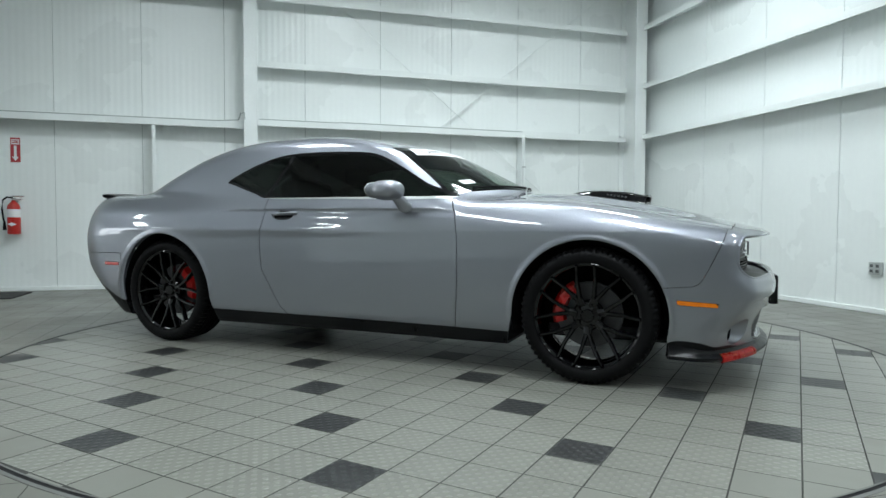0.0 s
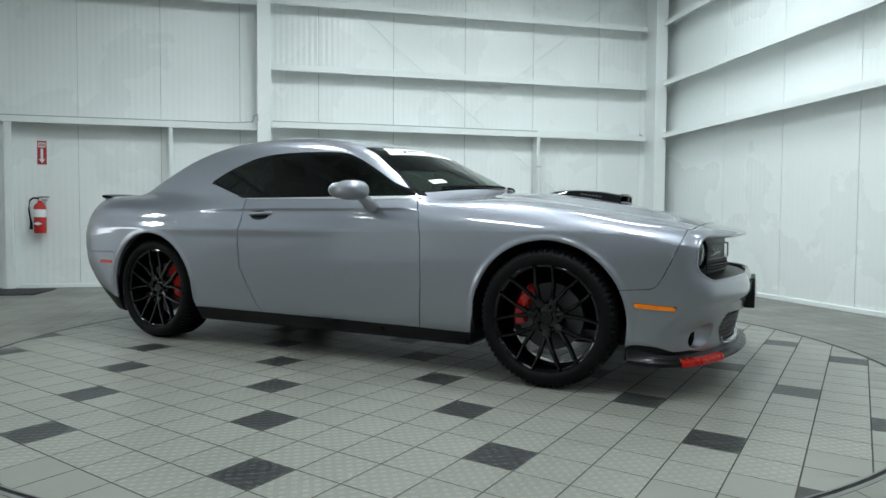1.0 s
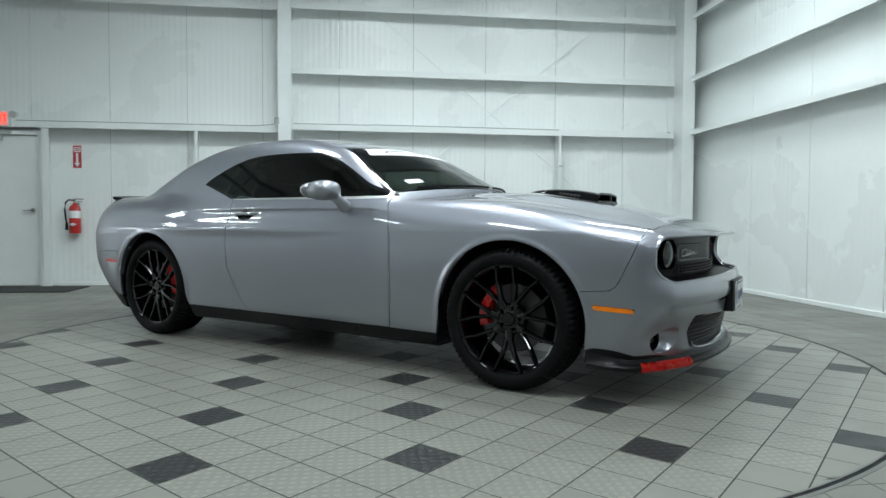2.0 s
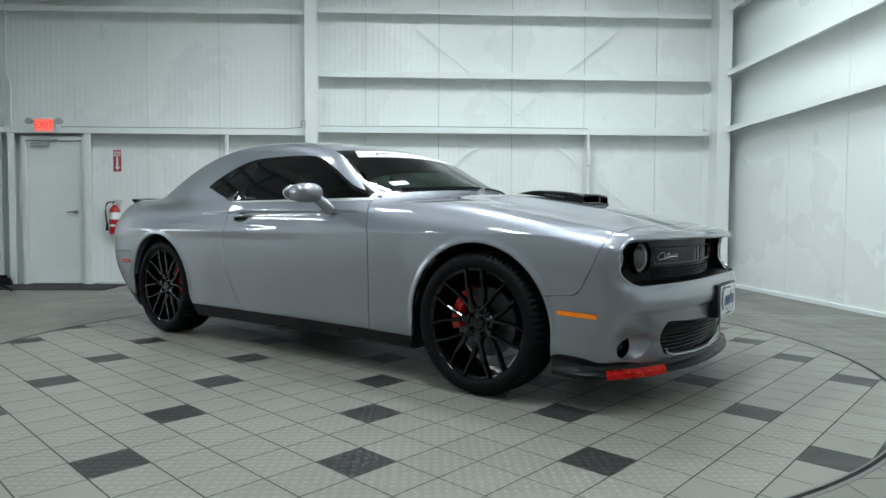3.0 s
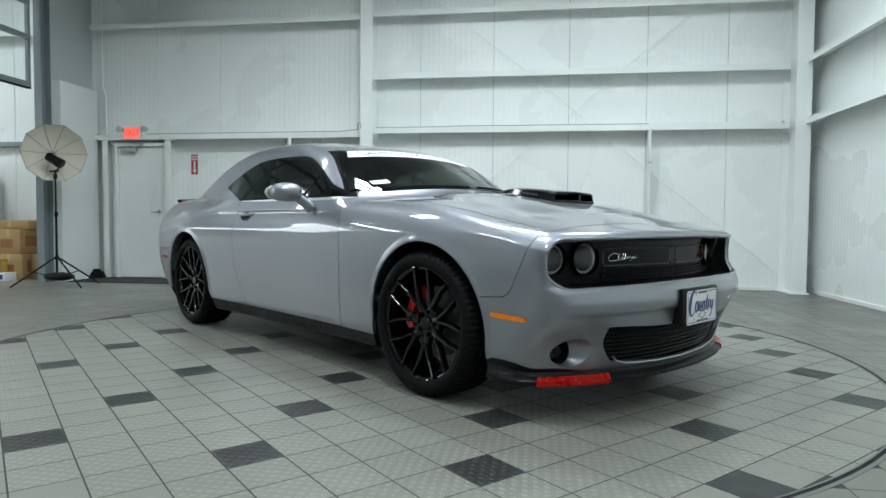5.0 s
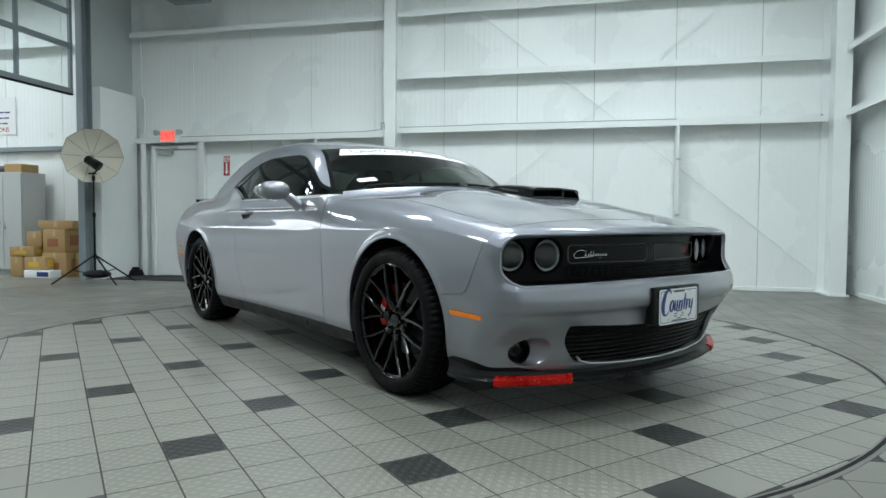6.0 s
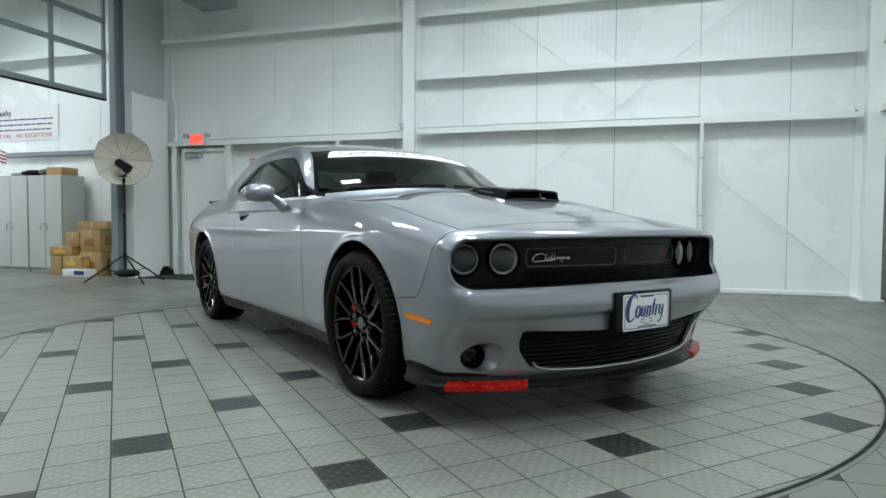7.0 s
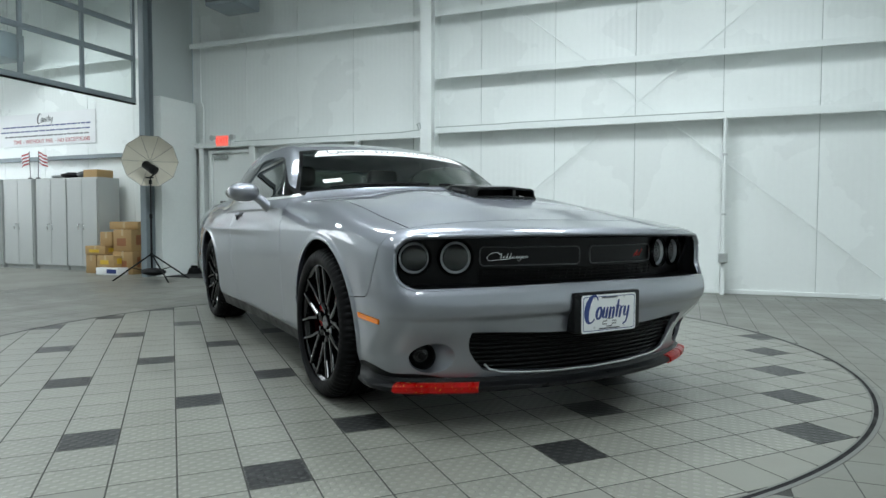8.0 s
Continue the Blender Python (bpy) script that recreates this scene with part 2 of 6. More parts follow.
for y in (WIN_Y0 + 0.03, (WIN_Y0 + WIN_Y1) / 2, WIN_Y1 - 0.03):
    part("window_frame", boxed((-0.04, y - 0.03, WIN_Z0), (0.04, y + 0.03, WIN_Z1), 0.004, 1), GREY_STEEL, win, smooth=False)
for z in (WIN_Z0 + 0.03, (WIN_Z0 + WIN_Z1) / 2, WIN_Z1 - 0.03):
    part("window_frame", boxed((-0.035, WIN_Y0, z - 0.028), (0.035, WIN_Y1, z + 0.028), 0.004, 1), GREY_STEEL, win, smooth=False)
structure("backdrop", boxed((FAR_X - 1.6, WIN_Y0 - 2, 0), (FAR_X - 1.5, WIN_Y1 + 2, CEIL)), glow("bright_sky", (0.92, 0.97, 1.0), 3.0), "bright overcast sky beyond the window", "sky")
PIER_GREY = mat("pier_grey", (0.50, 0.54, 0.54), 0.5, vary=0.05, scale=1.5)
structure("wall_divider", boxed((LEFT_X - 0.2, 7.93, 0), (LEFT_X, WALL_Y, CEIL)), PIER_GREY, "pale painted pier beside the overhead door")
structure("wall_divider_south", boxed((LEFT_X - 0.2, BACK_Y, 0), (LEFT_X, 2.6, CEIL)), PANEL_Y, "plain white dividing wall")
structure("wall_divider_head", boxed((LEFT_X - 0.2, 2.6, 4.9), (LEFT_X, 7.93, CEIL)), PANEL_Y, "plain white wall above the overhead door")
structure("wall_pier", boxed((LEFT_X, 7.92, 0), (LEFT_X + 0.19, 8.66, 2.75), 0.004, 1), WHITE_PANEL, "pale grey boxed pier casing with a square top")

# ceiling with purlins in one mesh
bm = boxed((FAR_X - 0.2, BACK_Y - 0.2, CEIL), (WALL_X + 0.2, WALL_Y + 0.2, CEIL + 0.15))
for i in range(18):
    y = BACK_Y + 0.7 + 1.3 * i
    box(bm, (FAR_X, y, CEIL - 0.2), (WALL_X, y + 0.08, CEIL - 0.001))
ceiling = structure("ceiling", bm, mat("ceiling_liner", (0.60, 0.63, 0.64), 0.6, vary=0.08), "grey insulated ceiling with white steel purlins", "ceiling")
ceiling.data.materials.append(WHITE_STEEL)
for face in ceiling.data.polygons:
    face.material_index = 1 if face.center.z < CEIL - 0.05 else 0
for x in (0.05, LEFT_X + 0.3):
    structure("roof_beam", boxed((x, BACK_Y, CEIL - 0.55), (x + 0.16, WALL_Y - 0.35, CEIL - 0.21), 0.01, 1), WHITE_STEEL, "white steel roof beam", "beam")

# floors: one sheet under everything
floor = structure("floor", boxed((FAR_X, BACK_Y, -0.1), (WALL_X, WALL_Y, -0.0006)), GROUT, "tiled showroom floor with a turntable", "floor")
structure("floor_south", boxed((LEFT_X, BACK_Y, -0.0005), (WALL_X, -5.15, 0.0)), CONCRETE, "bare concrete floor at the south end", "floor")
structure("floor_annex", boxed((FAR_X, BACK_Y, -0.0005), (LEFT_X - 0.002, WALL_Y, 0.0)), CONCRETE, "bare concrete floor of the adjoining bay", "floor")


def girt(along_x, at, lo, hi, z_top, high=0.075, deep=0.2):
    """A Z-shaped wall girt: web flat at the top, outer flange hanging, lip turned in."""
    prof = [(0, 0), (deep, 0), (deep, -high), (deep - 0.018, -high), (deep - 0.018, -high + 0.006), (deep - 0.006, -high + 0.006), (deep - 0.006, -0.006), (0.006, -0.006), (0.006, 0.05), (0, 0.05)]
    bm = bmesh.new()
    ends = []
    for s in (lo, hi):
        ends.append([bm.verts.new((s, at - d, z_top + h) if along_x else (at - d, s, z_top + h)) for d, h in prof])
    for i in range(len(prof)):
        j = (i + 1) % len(prof)
        bm.faces.new((ends[0][i], ends[0][j], ends[1][j], ends[1][i]))
    bm.faces.new(ends[0])
    bm.faces.new(ends[1])
    return structure("girt", bm, WHITE_STEEL, "white painted horizontal steel wall girt", "girt")


MID_X, CORNER_X = 0.12, 5.63
for z in (2.145, 2.885, 3.735, 4.6):
    girt(True, WALL_Y - 0.001, MID_X + 0.085, CORNER_X - 0.09, z)
    girt(False, WALL_X - 0.001, BACK_Y, 8.36, z + 0.02)
for z in (2.10, 3.70, 4.6):
    girt(True, WALL_Y - 0.001, LEFT_X + 0.13, MID_X - 0.085, z)


girt(True, WALL_Y - 0.001, FAR_X, LEFT_X - 0.202, 3.66)


def column(x, y0, y1, w, label, tee=0.012):
    """A wide-flange column: two flanges and a web."""
    bm = boxed((x - w / 2, y0, 0), (x + w / 2, y0 + tee, CEIL - 0.2), 0.002, 1)
    box(bm, (x - w / 2, y1 - tee, 0), (x + w / 2, y1, CEIL - 0.2), 0.002, 1)
    box(bm, (x - 0.005, y0 + tee, 0), (x + 0.005, y1 - tee, CEIL - 0.2))
    box(bm, (x - w / 2 - 0.03, y0 - 0.02, 0), (x + w / 2 + 0.03, y1, 0.02), 0.003, 1)
    return structure("column", bm, WHITE_STEEL, label, "column")


column(MID_X, 8.47, 8.795, 0.165, "white steel wide-flange wall column")
column(CORNER_X, 8.36, 8.795, 0.18, "white steel corner column")
# upright channels under the first girt
for x, top in ((3.87, 2.15), (-1.02, 2.11)):
    bm = boxed((x - 0.022, 8.60, 0), (x + 0.022, 8.606, top), 0.001, 1)
    box(bm, (x - 0.022, 8.606, 0), (x - 0.016, 8.795, top))
    structure("wall_post", bm, WHITE_STEEL, "white light-gauge upright post under the girt", "post")
# cross bracing rods
structure("brace_rod", rod((0.3, 8.72, 4.5), (5.5, 8.72, 0.24), 0.007, n=8), WHITE_STEEL, "thin white diagonal wall brace rod", "brace")
structure("brace_rod", rod((5.5, 8.735, 4.5), (0.3, 8.735, 0.25), 0.007, n=8), WHITE_STEEL, "thin white diagonal wall brace rod", "brace")
# base trim
for s, e in ((LEFT_X + 0.13, -3.86), (-2.82, MID_X - 0.12), (MID_X + 0.12, CORNER_X - 0.13)):
    structure("baseboard", boxed((s, 8.775, 0), (e, 8.799, 0.05), 0.004, 1), WHITE_STEEL, "white metal base angle along the wall", "baseboard")
structure("baseboard", boxed((WALL_X - 0.025, BACK_Y, 0), (WALL_X - 0.001, 8.34, 0.05), 0.004, 1), WHITE_STEEL, "white metal base angle along the wall", "baseboard")

# exit door in the north wall
DOOR_L, DOOR_R, DOOR_T = -3.70, -2.98, 1.93
door = thing("door_1", (0, 0, 0), 0, "white steel exit door, closed, with lever and closer", "door", "", "structure")
part("door_leaf", boxed((DOOR_L, 8.70, 0.012), (DOOR_R, 8.745, DOOR_T), 0.003, 1), WHITE_STEEL, door, "plain white door leaf", False)
bm = boxed((DOOR_L - 0.06, 8.66, 0), (DOOR_L - 0.004, 8.798, DOOR_T + 0.06), 0.003, 1)
box(bm, (DOOR_R + 0.004, 8.66, 0), (DOOR_R + 0.06, 8.798, DOOR_T + 0.06), 0.003, 1)
box(bm, (DOOR_L - 0.004, 8.66, DOOR_T + 0.006), (DOOR_R + 0.004, 8.798, DOOR_T + 0.06), 0.003, 1)
part("door_frame", bm, WHITE_STEEL, door, smooth=False)
for x in (DOOR_L - 0.155, DOOR_R + 0.12):
    bm = boxed((x - 0.045, 8.60, 0), (x + 0.045, 8.61, 2.02), 0.002, 1)
    box(bm, (x - 0.045, 8.61, 0), (x - 0.035, 8.797, 2.02))
    part("jamb_post", bm, WHITE_STEEL, door, smooth=False)
bm = rod((DOOR_R - 0.07, 8.70, 0.98), (DOOR_R - 0.07, 8.66, 0.98), 0.026)
cyl(bm, (DOOR_R - 0.07, 8.665, 0.98), (DOOR_R - 0.19, 8.655, 0.975), 0.009)
part("door_handle", bm, CHROME, door, "satin chrome lever handle")
bm = boxed((DOOR_L + 0.06, 8.63, DOOR_T - 0.075), (DOOR_L + 0.30, 8.70, DOOR_T - 0.02), 0.008)
cyl(bm, (DOOR_L + 0.2, 8.64, DOOR_T - 0.018), (DOOR_L + 0.45, 8.60, DOOR_T + 0.02), 0.008)
part("door_closer", bm, GALV, door, "grey hydraulic door closer")

# overhead glazed door between the bays, half raised
PANE = glass("clear_pane", (0.9, 0.94, 0.93))
od = thing("overhead_door", (LEFT_X - 0.06, 0, 0), 0, "glazed sectional overhead door in grey frame, raised", "overhead door", "", "structure")
Y0, Y1 = 2.75, 7.68
rails = (2.64, 3.26, 3.72, 4.2, 4.66)
for i, z in enumerate(rails):
    part("rail", boxed((-0.025, Y0, z - 0.035), (0.025, Y1, z + 0.035), 0.004, 1), GREY_STEEL, od, smooth=False)
part("bottom_seal", boxed((-0.03, Y0, 2.585), (0.03, Y1, 2.604), 0.005, 1), RUBBER, od, "black rubber bottom seal")
for k in range(7):
    y = min(7.68 - 0.03, 7.66 - 0.86 * k) if k else 7.655
    y = max(y, Y0 + 0.03)
    part("stile", boxed((-0.022, y - 0.025, 2.605), (0.022, y + 0.025, 4.66), 0.004, 1), GREY_STEEL, od, smooth=False)
for z0, z1 in zip(rails, rails[1:]):
    pane = mesh_object("pane", [(0, Y0, z0 + 0.03), (0, Y1, z0 + 0.03), (0, Y1, z1 - 0.03), (0, Y0, z1 - 0.03)], [(0, 1, 2, 3)], PANE, od, "clear glazing strip")
    pane.visible_shadow = False
bm = boxed((LEFT_X - 0.05, 7.74, 0), (LEFT_X + 0.06, 7.75, CEIL))
box(bm, (LEFT_X - 0.05, 7.90, 0), (LEFT_X + 0.06, 7.91, CEIL))
box(bm, (LEFT_X - 0.03, 7.75, 0), (LEFT_X - 0.015, 7.90, CEIL))
structure("door_track_column", bm, GREY_STEEL, "dark grey steel column with door track", "column")
structure("ledge", boxed((FAR_X, 8.70, 1.96), (LEFT_X - 0.2, 8.799, 2.03), 0.004, 1), GREY_STEEL, "dark grey steel ledge along the bay wall", "trim")

# hanging strip lights
def strip_light():
    """A hooded high-bay fixture with two pairs of tubes."""
    t = thing("strip_light", (0, 0, 0), 0, "white fluorescent high-bay strip light hanging from ceiling", "ceiling light", "high-bay lights")
    hood = [(-0.24, 0.0), (-0.18, 0.075), (-0.06, 0.10), (0.06, 0.10), (0.18, 0.075), (0.24, 0.0), (0.235, 0.0), (0.176, 0.070), (0.058, 0.094), (-0.058, 0.094), (-0.176, 0.070), (-0.235, 0.0)]
    part("housing", sheet_of(hood, -0.63, 0.63), WHITE_STEEL, t, smooth=False)
    for x in (-0.15, -0.08, 0.08, 0.15):
        part("tube", rod((x, -0.6, 0.022), (x, 0.6, 0.022), 0.013, n=10), TUBE, t, "glowing fluorescent tube")
    for y in (-0.5, 0.5):
        part("hanger", rod((0, y, 0.10), (0, y, CEIL + 0.01 - LAMP_Z), 0.004, n=6), GALV, t)
    return t


def sheet_of(outline_xz, y0, y1):
    """A closed outline in x, z drawn along y."""
    bm = bmesh.new()
    ends = [[bm.verts.new((x, y, z)) for x, z in outline_xz] for y in (y0, y1)]
    n = len(outline_xz)
    for i in range(n):
        bm.faces.new((ends[0][i], ends[0][(i + 1) % n], ends[1][(i + 1) % n], ends[1][i]))
    bm.faces.new(ends[0])
    bm.faces.new(ends[1])
    return bm


lamp = strip_light()
lamp.matrix_basis = lamp_pose(*LAMP_ROWS[0][:2])
for x, y, _ in LAMP_ROWS[1:] + BAY_ROWS:
    copy_thing(lamp, lamp_pose(x, y))


# ---- the car: u ahead from the front axle, v to its left, z up ----
AXLE_R, WHEEL_Z, TYRE_R = -2.924, 0.358, 0.360


def spline(*pts):
    """A smooth curve through (x, y) points, as a function of arrays."""
    p = np.array(sorted(pts), dtype=float)
    x, y = p[:, 0], p[:, 1]
    n, h = len(x), np.diff(p[:, 0])
    slope = np.diff(y) / h
    m = np.zeros(n)
    m[0], m[-1] = slope[0], slope[-1]
    for i in range(1, n - 1):
        if slope[i - 1] * slope[i] > 0:
            w1, w2 = 2 * h[i] + h[i - 1], h[i] + 2 * h[i - 1]
            m[i] = (w1 + w2) / (w1 / slope[i - 1] + w2 / slope[i])

    def curve(q):
        q = np.clip(q, x[0], x[-1])
        i = np.clip(np.searchsorted(x, q) - 1, 0, n - 2)
        t = (q - x[i]) / h[i]
        return (1 + 2 * t) * (1 - t) ** 2 * y[i] + t * (1 - t) ** 2 * h[i] * m[i] + t * t * (3 - 2 * t) * y[i + 1] + t * t * (t - 1) * h[i] * m[i + 1]
    return curve


def smax(a, b, k):
    return np.maximum(a, b) + np.maximum(k - np.abs(a - b), 0) ** 2 / (4 * k)


def smin(a, b, k):
    return -smax(-a, -b, k)


def step(lo, hi, x):
    t = np.clip((x - lo) / (hi - lo), 0, 1)
    return t * t * (3 - 2 * t)


half_width = spline((-4.2, 0.84), (-3.9, 0.895), (-3.5, 0.935), (-3.1, 0.955), (-2.8, 0.957), (-2.4, 0.945), (-1.9, 0.928), (-1.4, 0.925), (-0.8, 0.935), (-0.3, 0.95), (0.05, 0.956), (0.4, 0.947), (0.65, 0.930), (0.8, 0.905), (1.0, 0.85))
crease_z = spline((-4.2, 0.68), (-3.3, 0.75), (-2.4, 0.755), (-1.5, 0.78), (-0.5, 0.80), (0.3, 0.805), (0.65, 0.75), (1.0, 0.70))
lean_c = spline((-4.2, 1.5), (-2.8, 1.4), (-2.0, 0.7), (-0.9, 0.7), (-0.2, 1.9), (0.6, 2.0))
top_z = spline((-4.25, 0.95), (-4.08, 1.02), (-3.8, 1.055), (-3.4, 1.065), (-2.9, 1.068), (-2.5, 1.062), (-2.1, 1.055), (-1.6, 1.055), (-1.0, 1.05), (-0.82, 1.03), (-0.65, 1.012), (-0.45, 1.008), (-0.2, 0.998), (0.13, 0.957), (0.43, 0.905), (0.62, 0.876), (0.72, 0.857), (0.80, 0.840), (0.88, 0.820), (0.94, 0.802), (1.0, 0.775))
nose_u = spline((0.1, 0.82), (0.2, 0.866), (0.3, 0.898), (0.4, 0.914), (0.455, 0.920), (0.482, 0.938), (0.52, 0.943), (0.56, 0.935), (0.60, 0.915), (0.66, 0.905), (0.72, 0.908), (0.76, 0.914), (0.79, 0.918), (0.82, 0.914), (0.9, 0.88))
tail_u = spline((0.1, -3.62), (0.26, -3.76), (0.4, -3.91), (0.55, -4.01), (0.7, -4.03), (0.85, -4.02), (0.98, -3.99), (1.1, -3.94))
roof_z = spline((-4.0, 0.88), (-3.75, 0.97), (-3.5, 1.065), (-3.2, 1.207), (-2.9, 1.330), (-2.6, 1.402), (-2.3, 1.436), (-1.97, 1.443), (-1.65, 1.432), (-1.38, 1.396), (-1.12, 1.332), (-0.87, 1.217), (-0.5, 1.033), (-0.2, 0.88))
cabin_w = spline((-3.8, 0.58), (-3.4, 0.68), (-2.9, 0.775), (-2.4, 0.838), (-1.9, 0.858), (-1.2, 0.858), (-0.8, 0.838), (-0.5, 0.78))
wrap = spline((-3.8, -0.35), (-2.8, -0.22), (-2.0, 0.0), (-1.5, 0.18), (-1.0, 0.36), (-0.6, 0.5))


def shape(u, a, z):
    """Signed field of the car's outer skin: below zero inside. a is the distance from the middle plane."""
    zc = crease_z(u)
    up, low = np.maximum(z - zc, 0), np.maximum(zc - 0.06 - z, 0)
    w = half_width(u) - (0.10 + 0.22 * step(-0.9, -0.1, u)) * up - lean_c(u) * up ** 2 - 0.13 * low ** 2
    w = w - 0.02 * step(0.29, 0.17, z)
    for ax in (0.0, AXLE_R):
        d = np.sqrt((u - ax) ** 2 + (z - 0.35) ** 2)
        w = w + 0.008 * np.exp(-((d - 0.418) / 0.016) ** 2) * step(0.2, 0.35, z)
    # a rolled ridge along the waist that swells over the rear wheels
    w = w + 0.011 * step(-1.0, -2.0, u) * step(-3.6, -3.0, u) * np.exp(-((z - 0.795) / 0.030) ** 2)
    side = a - w
    bulge = 0.028 * step(0.60, 0.28, a - 0.05 * u) * step(0.80, 0.3, u) * step(-0.75, -0.4, u)
    top = z - (top_z(u) - 0.028 * (a / 0.8) ** 2 - 0.05 * (a / 0.95) ** 6 + bulge)
    front = u - (nose_u(z) - 0.150 * (a / 0.85) ** 2.7 - 0.105 * step(0.47, 0.30, z) * (a / 0.85) ** 2)
    back = (tail_u(z) + 0.19 * (a / 0.8) ** 2.3) - u
    body = smax(side, top, 0.13 - 0.05 * step(-1.0, -0.2, u))
    body = smax(body, front, 0.055 + 0.035 * step(0.5, 0.85, a))
    body = smax(body, smax(back, side, 0.25), 0.07)
    body = smax(body, 0.165 - z, 0.03)
    gs = (a - (cabin_w(u) - 0.50 * (z - 0.99) - 0.12 * (z - 0.99) ** 2)) * 0.88
    gt = (z - (roof_z(u + wrap(u) * a ** 2) - 0.042 * (a / 0.7) ** 2.2)) * 0.9
    cabin = smax(gs, gt, 0.06)
    cabin = np.maximum(cabin, 0.93 - z)
    return smin(body, cabin, 0.035)


def skin(h=0.0125):
    """The skin as triangles: surface nets over a grid, then drawn onto the exact surface."""
    gu = np.arange(-4.25, 1.08, h)
    half = (np.arange(int(1.02 / h)) + 0.5) * h
    gz = np.arange(0.10, 1.50, h)
    f = shape(gu[:, None, None], half[None, :, None], gz[None, None, :]).astype(np.float32)
    f = np.concatenate([f[:, ::-1], f], axis=1)
    gv = np.concatenate([-half[::-1], half])
    s = f < 0
    n0, n1, n2 = (k - 1 for k in f.shape)
    total, weight = np.zeros((n0, n1, n2, 3), np.float32), np.zeros((n0, n1, n2), np.float32)
    corner = [(i, j, k) for i in (0, 1) for j in (0, 1) for k in (0, 1)]
    view = lambda arr, c: arr[c[0]:c[0] + n0, c[1]:c[1] + n1, c[2]:c[2] + n2]
    for c in corner:
        for ax in range(3):
            if c[ax] == 0:
                d = list(c)
                d[ax] = 1
                a, b = view(f, c), view(f, d)
                cross = (a < 0) != (b < 0)
                t = np.where(cross, a / np.where(cross, a - b, 1), 0)
                weight += cross
                for k in range(3):
                    total[..., k] += cross * (c[k] + (t if k == ax else 0))
    live = weight > 0
    index = np.full(live.shape, -1, np.int64)
    index[live] = np.arange(live.sum())
    cell = np.argwhere(live)
    pts = (cell + total[live] / weight[live][:, None]) * h + np.array([gu[0], gv[0], gz[0]])
    tris = []
    for ax, (b, c) in ((0, (1, 2)), (1, (2, 0)), (2, (0, 1))):
        lo = [slice(None)] * 3
        hi = [slice(None)] * 3
        lo[ax], hi[ax] = slice(0, -1), slice(1, None)
        cross = s[tuple(lo)] != s[tuple(hi)]
        inside = s[tuple(lo)]
        e = np.argwhere(cross)
        keep = (e[:, b] > 0) & (e[:, c] > 0) & (e[:, b] < (n0, n1, n2)[b]) & (e[:, c] < (n0, n1, n2)[c])
        e = e[keep]
        def at(db, dc):
            q = e.copy()
            q[:, b] += db
            q[:, c] += dc
            return index[q[:, 0], q[:, 1], q[:, 2]]
        q = np.stack([at(-1, -1), at(0, -1), at(0, 0), at(-1, 0)], 1)
        turn = ~inside[e[:, 0], e[:, 1], e[:, 2]]
        q[turn] = q[turn][:, ::-1]
        tris += [q[:, [0, 1, 2]], q[:, [0, 2, 3]]]
    for _ in range(4):
        value, grad = slope_at(pts)
        pts = pts - np.clip(value / np.maximum((grad ** 2).sum(1), 0.2), -h, h)[:, None] * grad
    return pts, np.concatenate(tris)


def slope_at(p, e=0.003):
    """The field and its gradient at points."""
    g = np.empty_like(p)
    at = lambda q: shape(q[:, 0], np.sqrt(q[:, 1] ** 2 + 1e-6), q[:, 2])
    for k in range(3):
        d = np.zeros(3)
        d[k] = e
        g[:, k] = (at(p + d) - at(p - d)) / (2 * e)
    return at(p), g


def clip_tris(p, t, g):
    """The triangles where g < 0, cut along g = 0, and the cut's segments."""
    inside = g[t] < 0
    n = inside.sum(1)
    keep = t[n == 3]
    new_p, new_t, cut = [], [], []
    base = len(p)
    for count in (1, 2):
        sel, m = t[n == count], inside[n == count]
        if not len(sel):
            continue
        odd = m if count == 1 else ~m
        first = odd.argmax(1)
        r = np.arange(len(sel))
        a, b, c = sel[r, first], sel[r, (first + 1) % 3], sel[r, (first + 2) % 3]
        tb, tc = g[a] / (g[a] - g[b]), g[a] / (g[a] - g[c])
        pb, pc = p[a] + tb[:, None] * (p[b] - p[a]), p[a] + tc[:, None] * (p[c] - p[a])
        ib, ic = base + np.arange(len(sel)), base + len(sel) + np.arange(len(sel))
        base += 2 * len(sel)
        new_p += [pb, pc]
        if count == 1:
            new_t.append(np.stack([a, ib, ic], 1))
            cut.append(np.stack([ib, ic], 1))
        else:
            new_t += [np.stack([ib, b, c], 1), np.stack([ib, c, ic], 1)]
            cut.append(np.stack([ic, ib], 1))
    p2 = np.concatenate([p] + new_p) if new_p else p
    t2 = np.concatenate([keep] + new_t)
    return p2, t2, (np.concatenate(cut) if cut else np.zeros((0, 2), int))


def outline(points, p, q):
    """Signed distance to a closed outline in the plane (p, q); below zero inside."""
    pts = np.array(points, float)
    best, sign = np.full(len(p), 9.0), np.zeros(len(p), bool)
    for (x0, y0), (x1, y1) in zip(pts, np.roll(pts, -1, 0)):
        dx, dy = x1 - x0, y1 - y0
        t = np.clip(((p - x0) * dx + (q - y0) * dy) / (dx * dx + dy * dy), 0, 1)
        best = np.minimum(best, np.hypot(p - x0 - t * dx, q - y0 - t * dy))
        if dy:
            sign ^= ((y0 > q) != (y1 > q)) & (p < x0 + (q - y0) * dx / dy)
    return np.where(sign, -best, best)


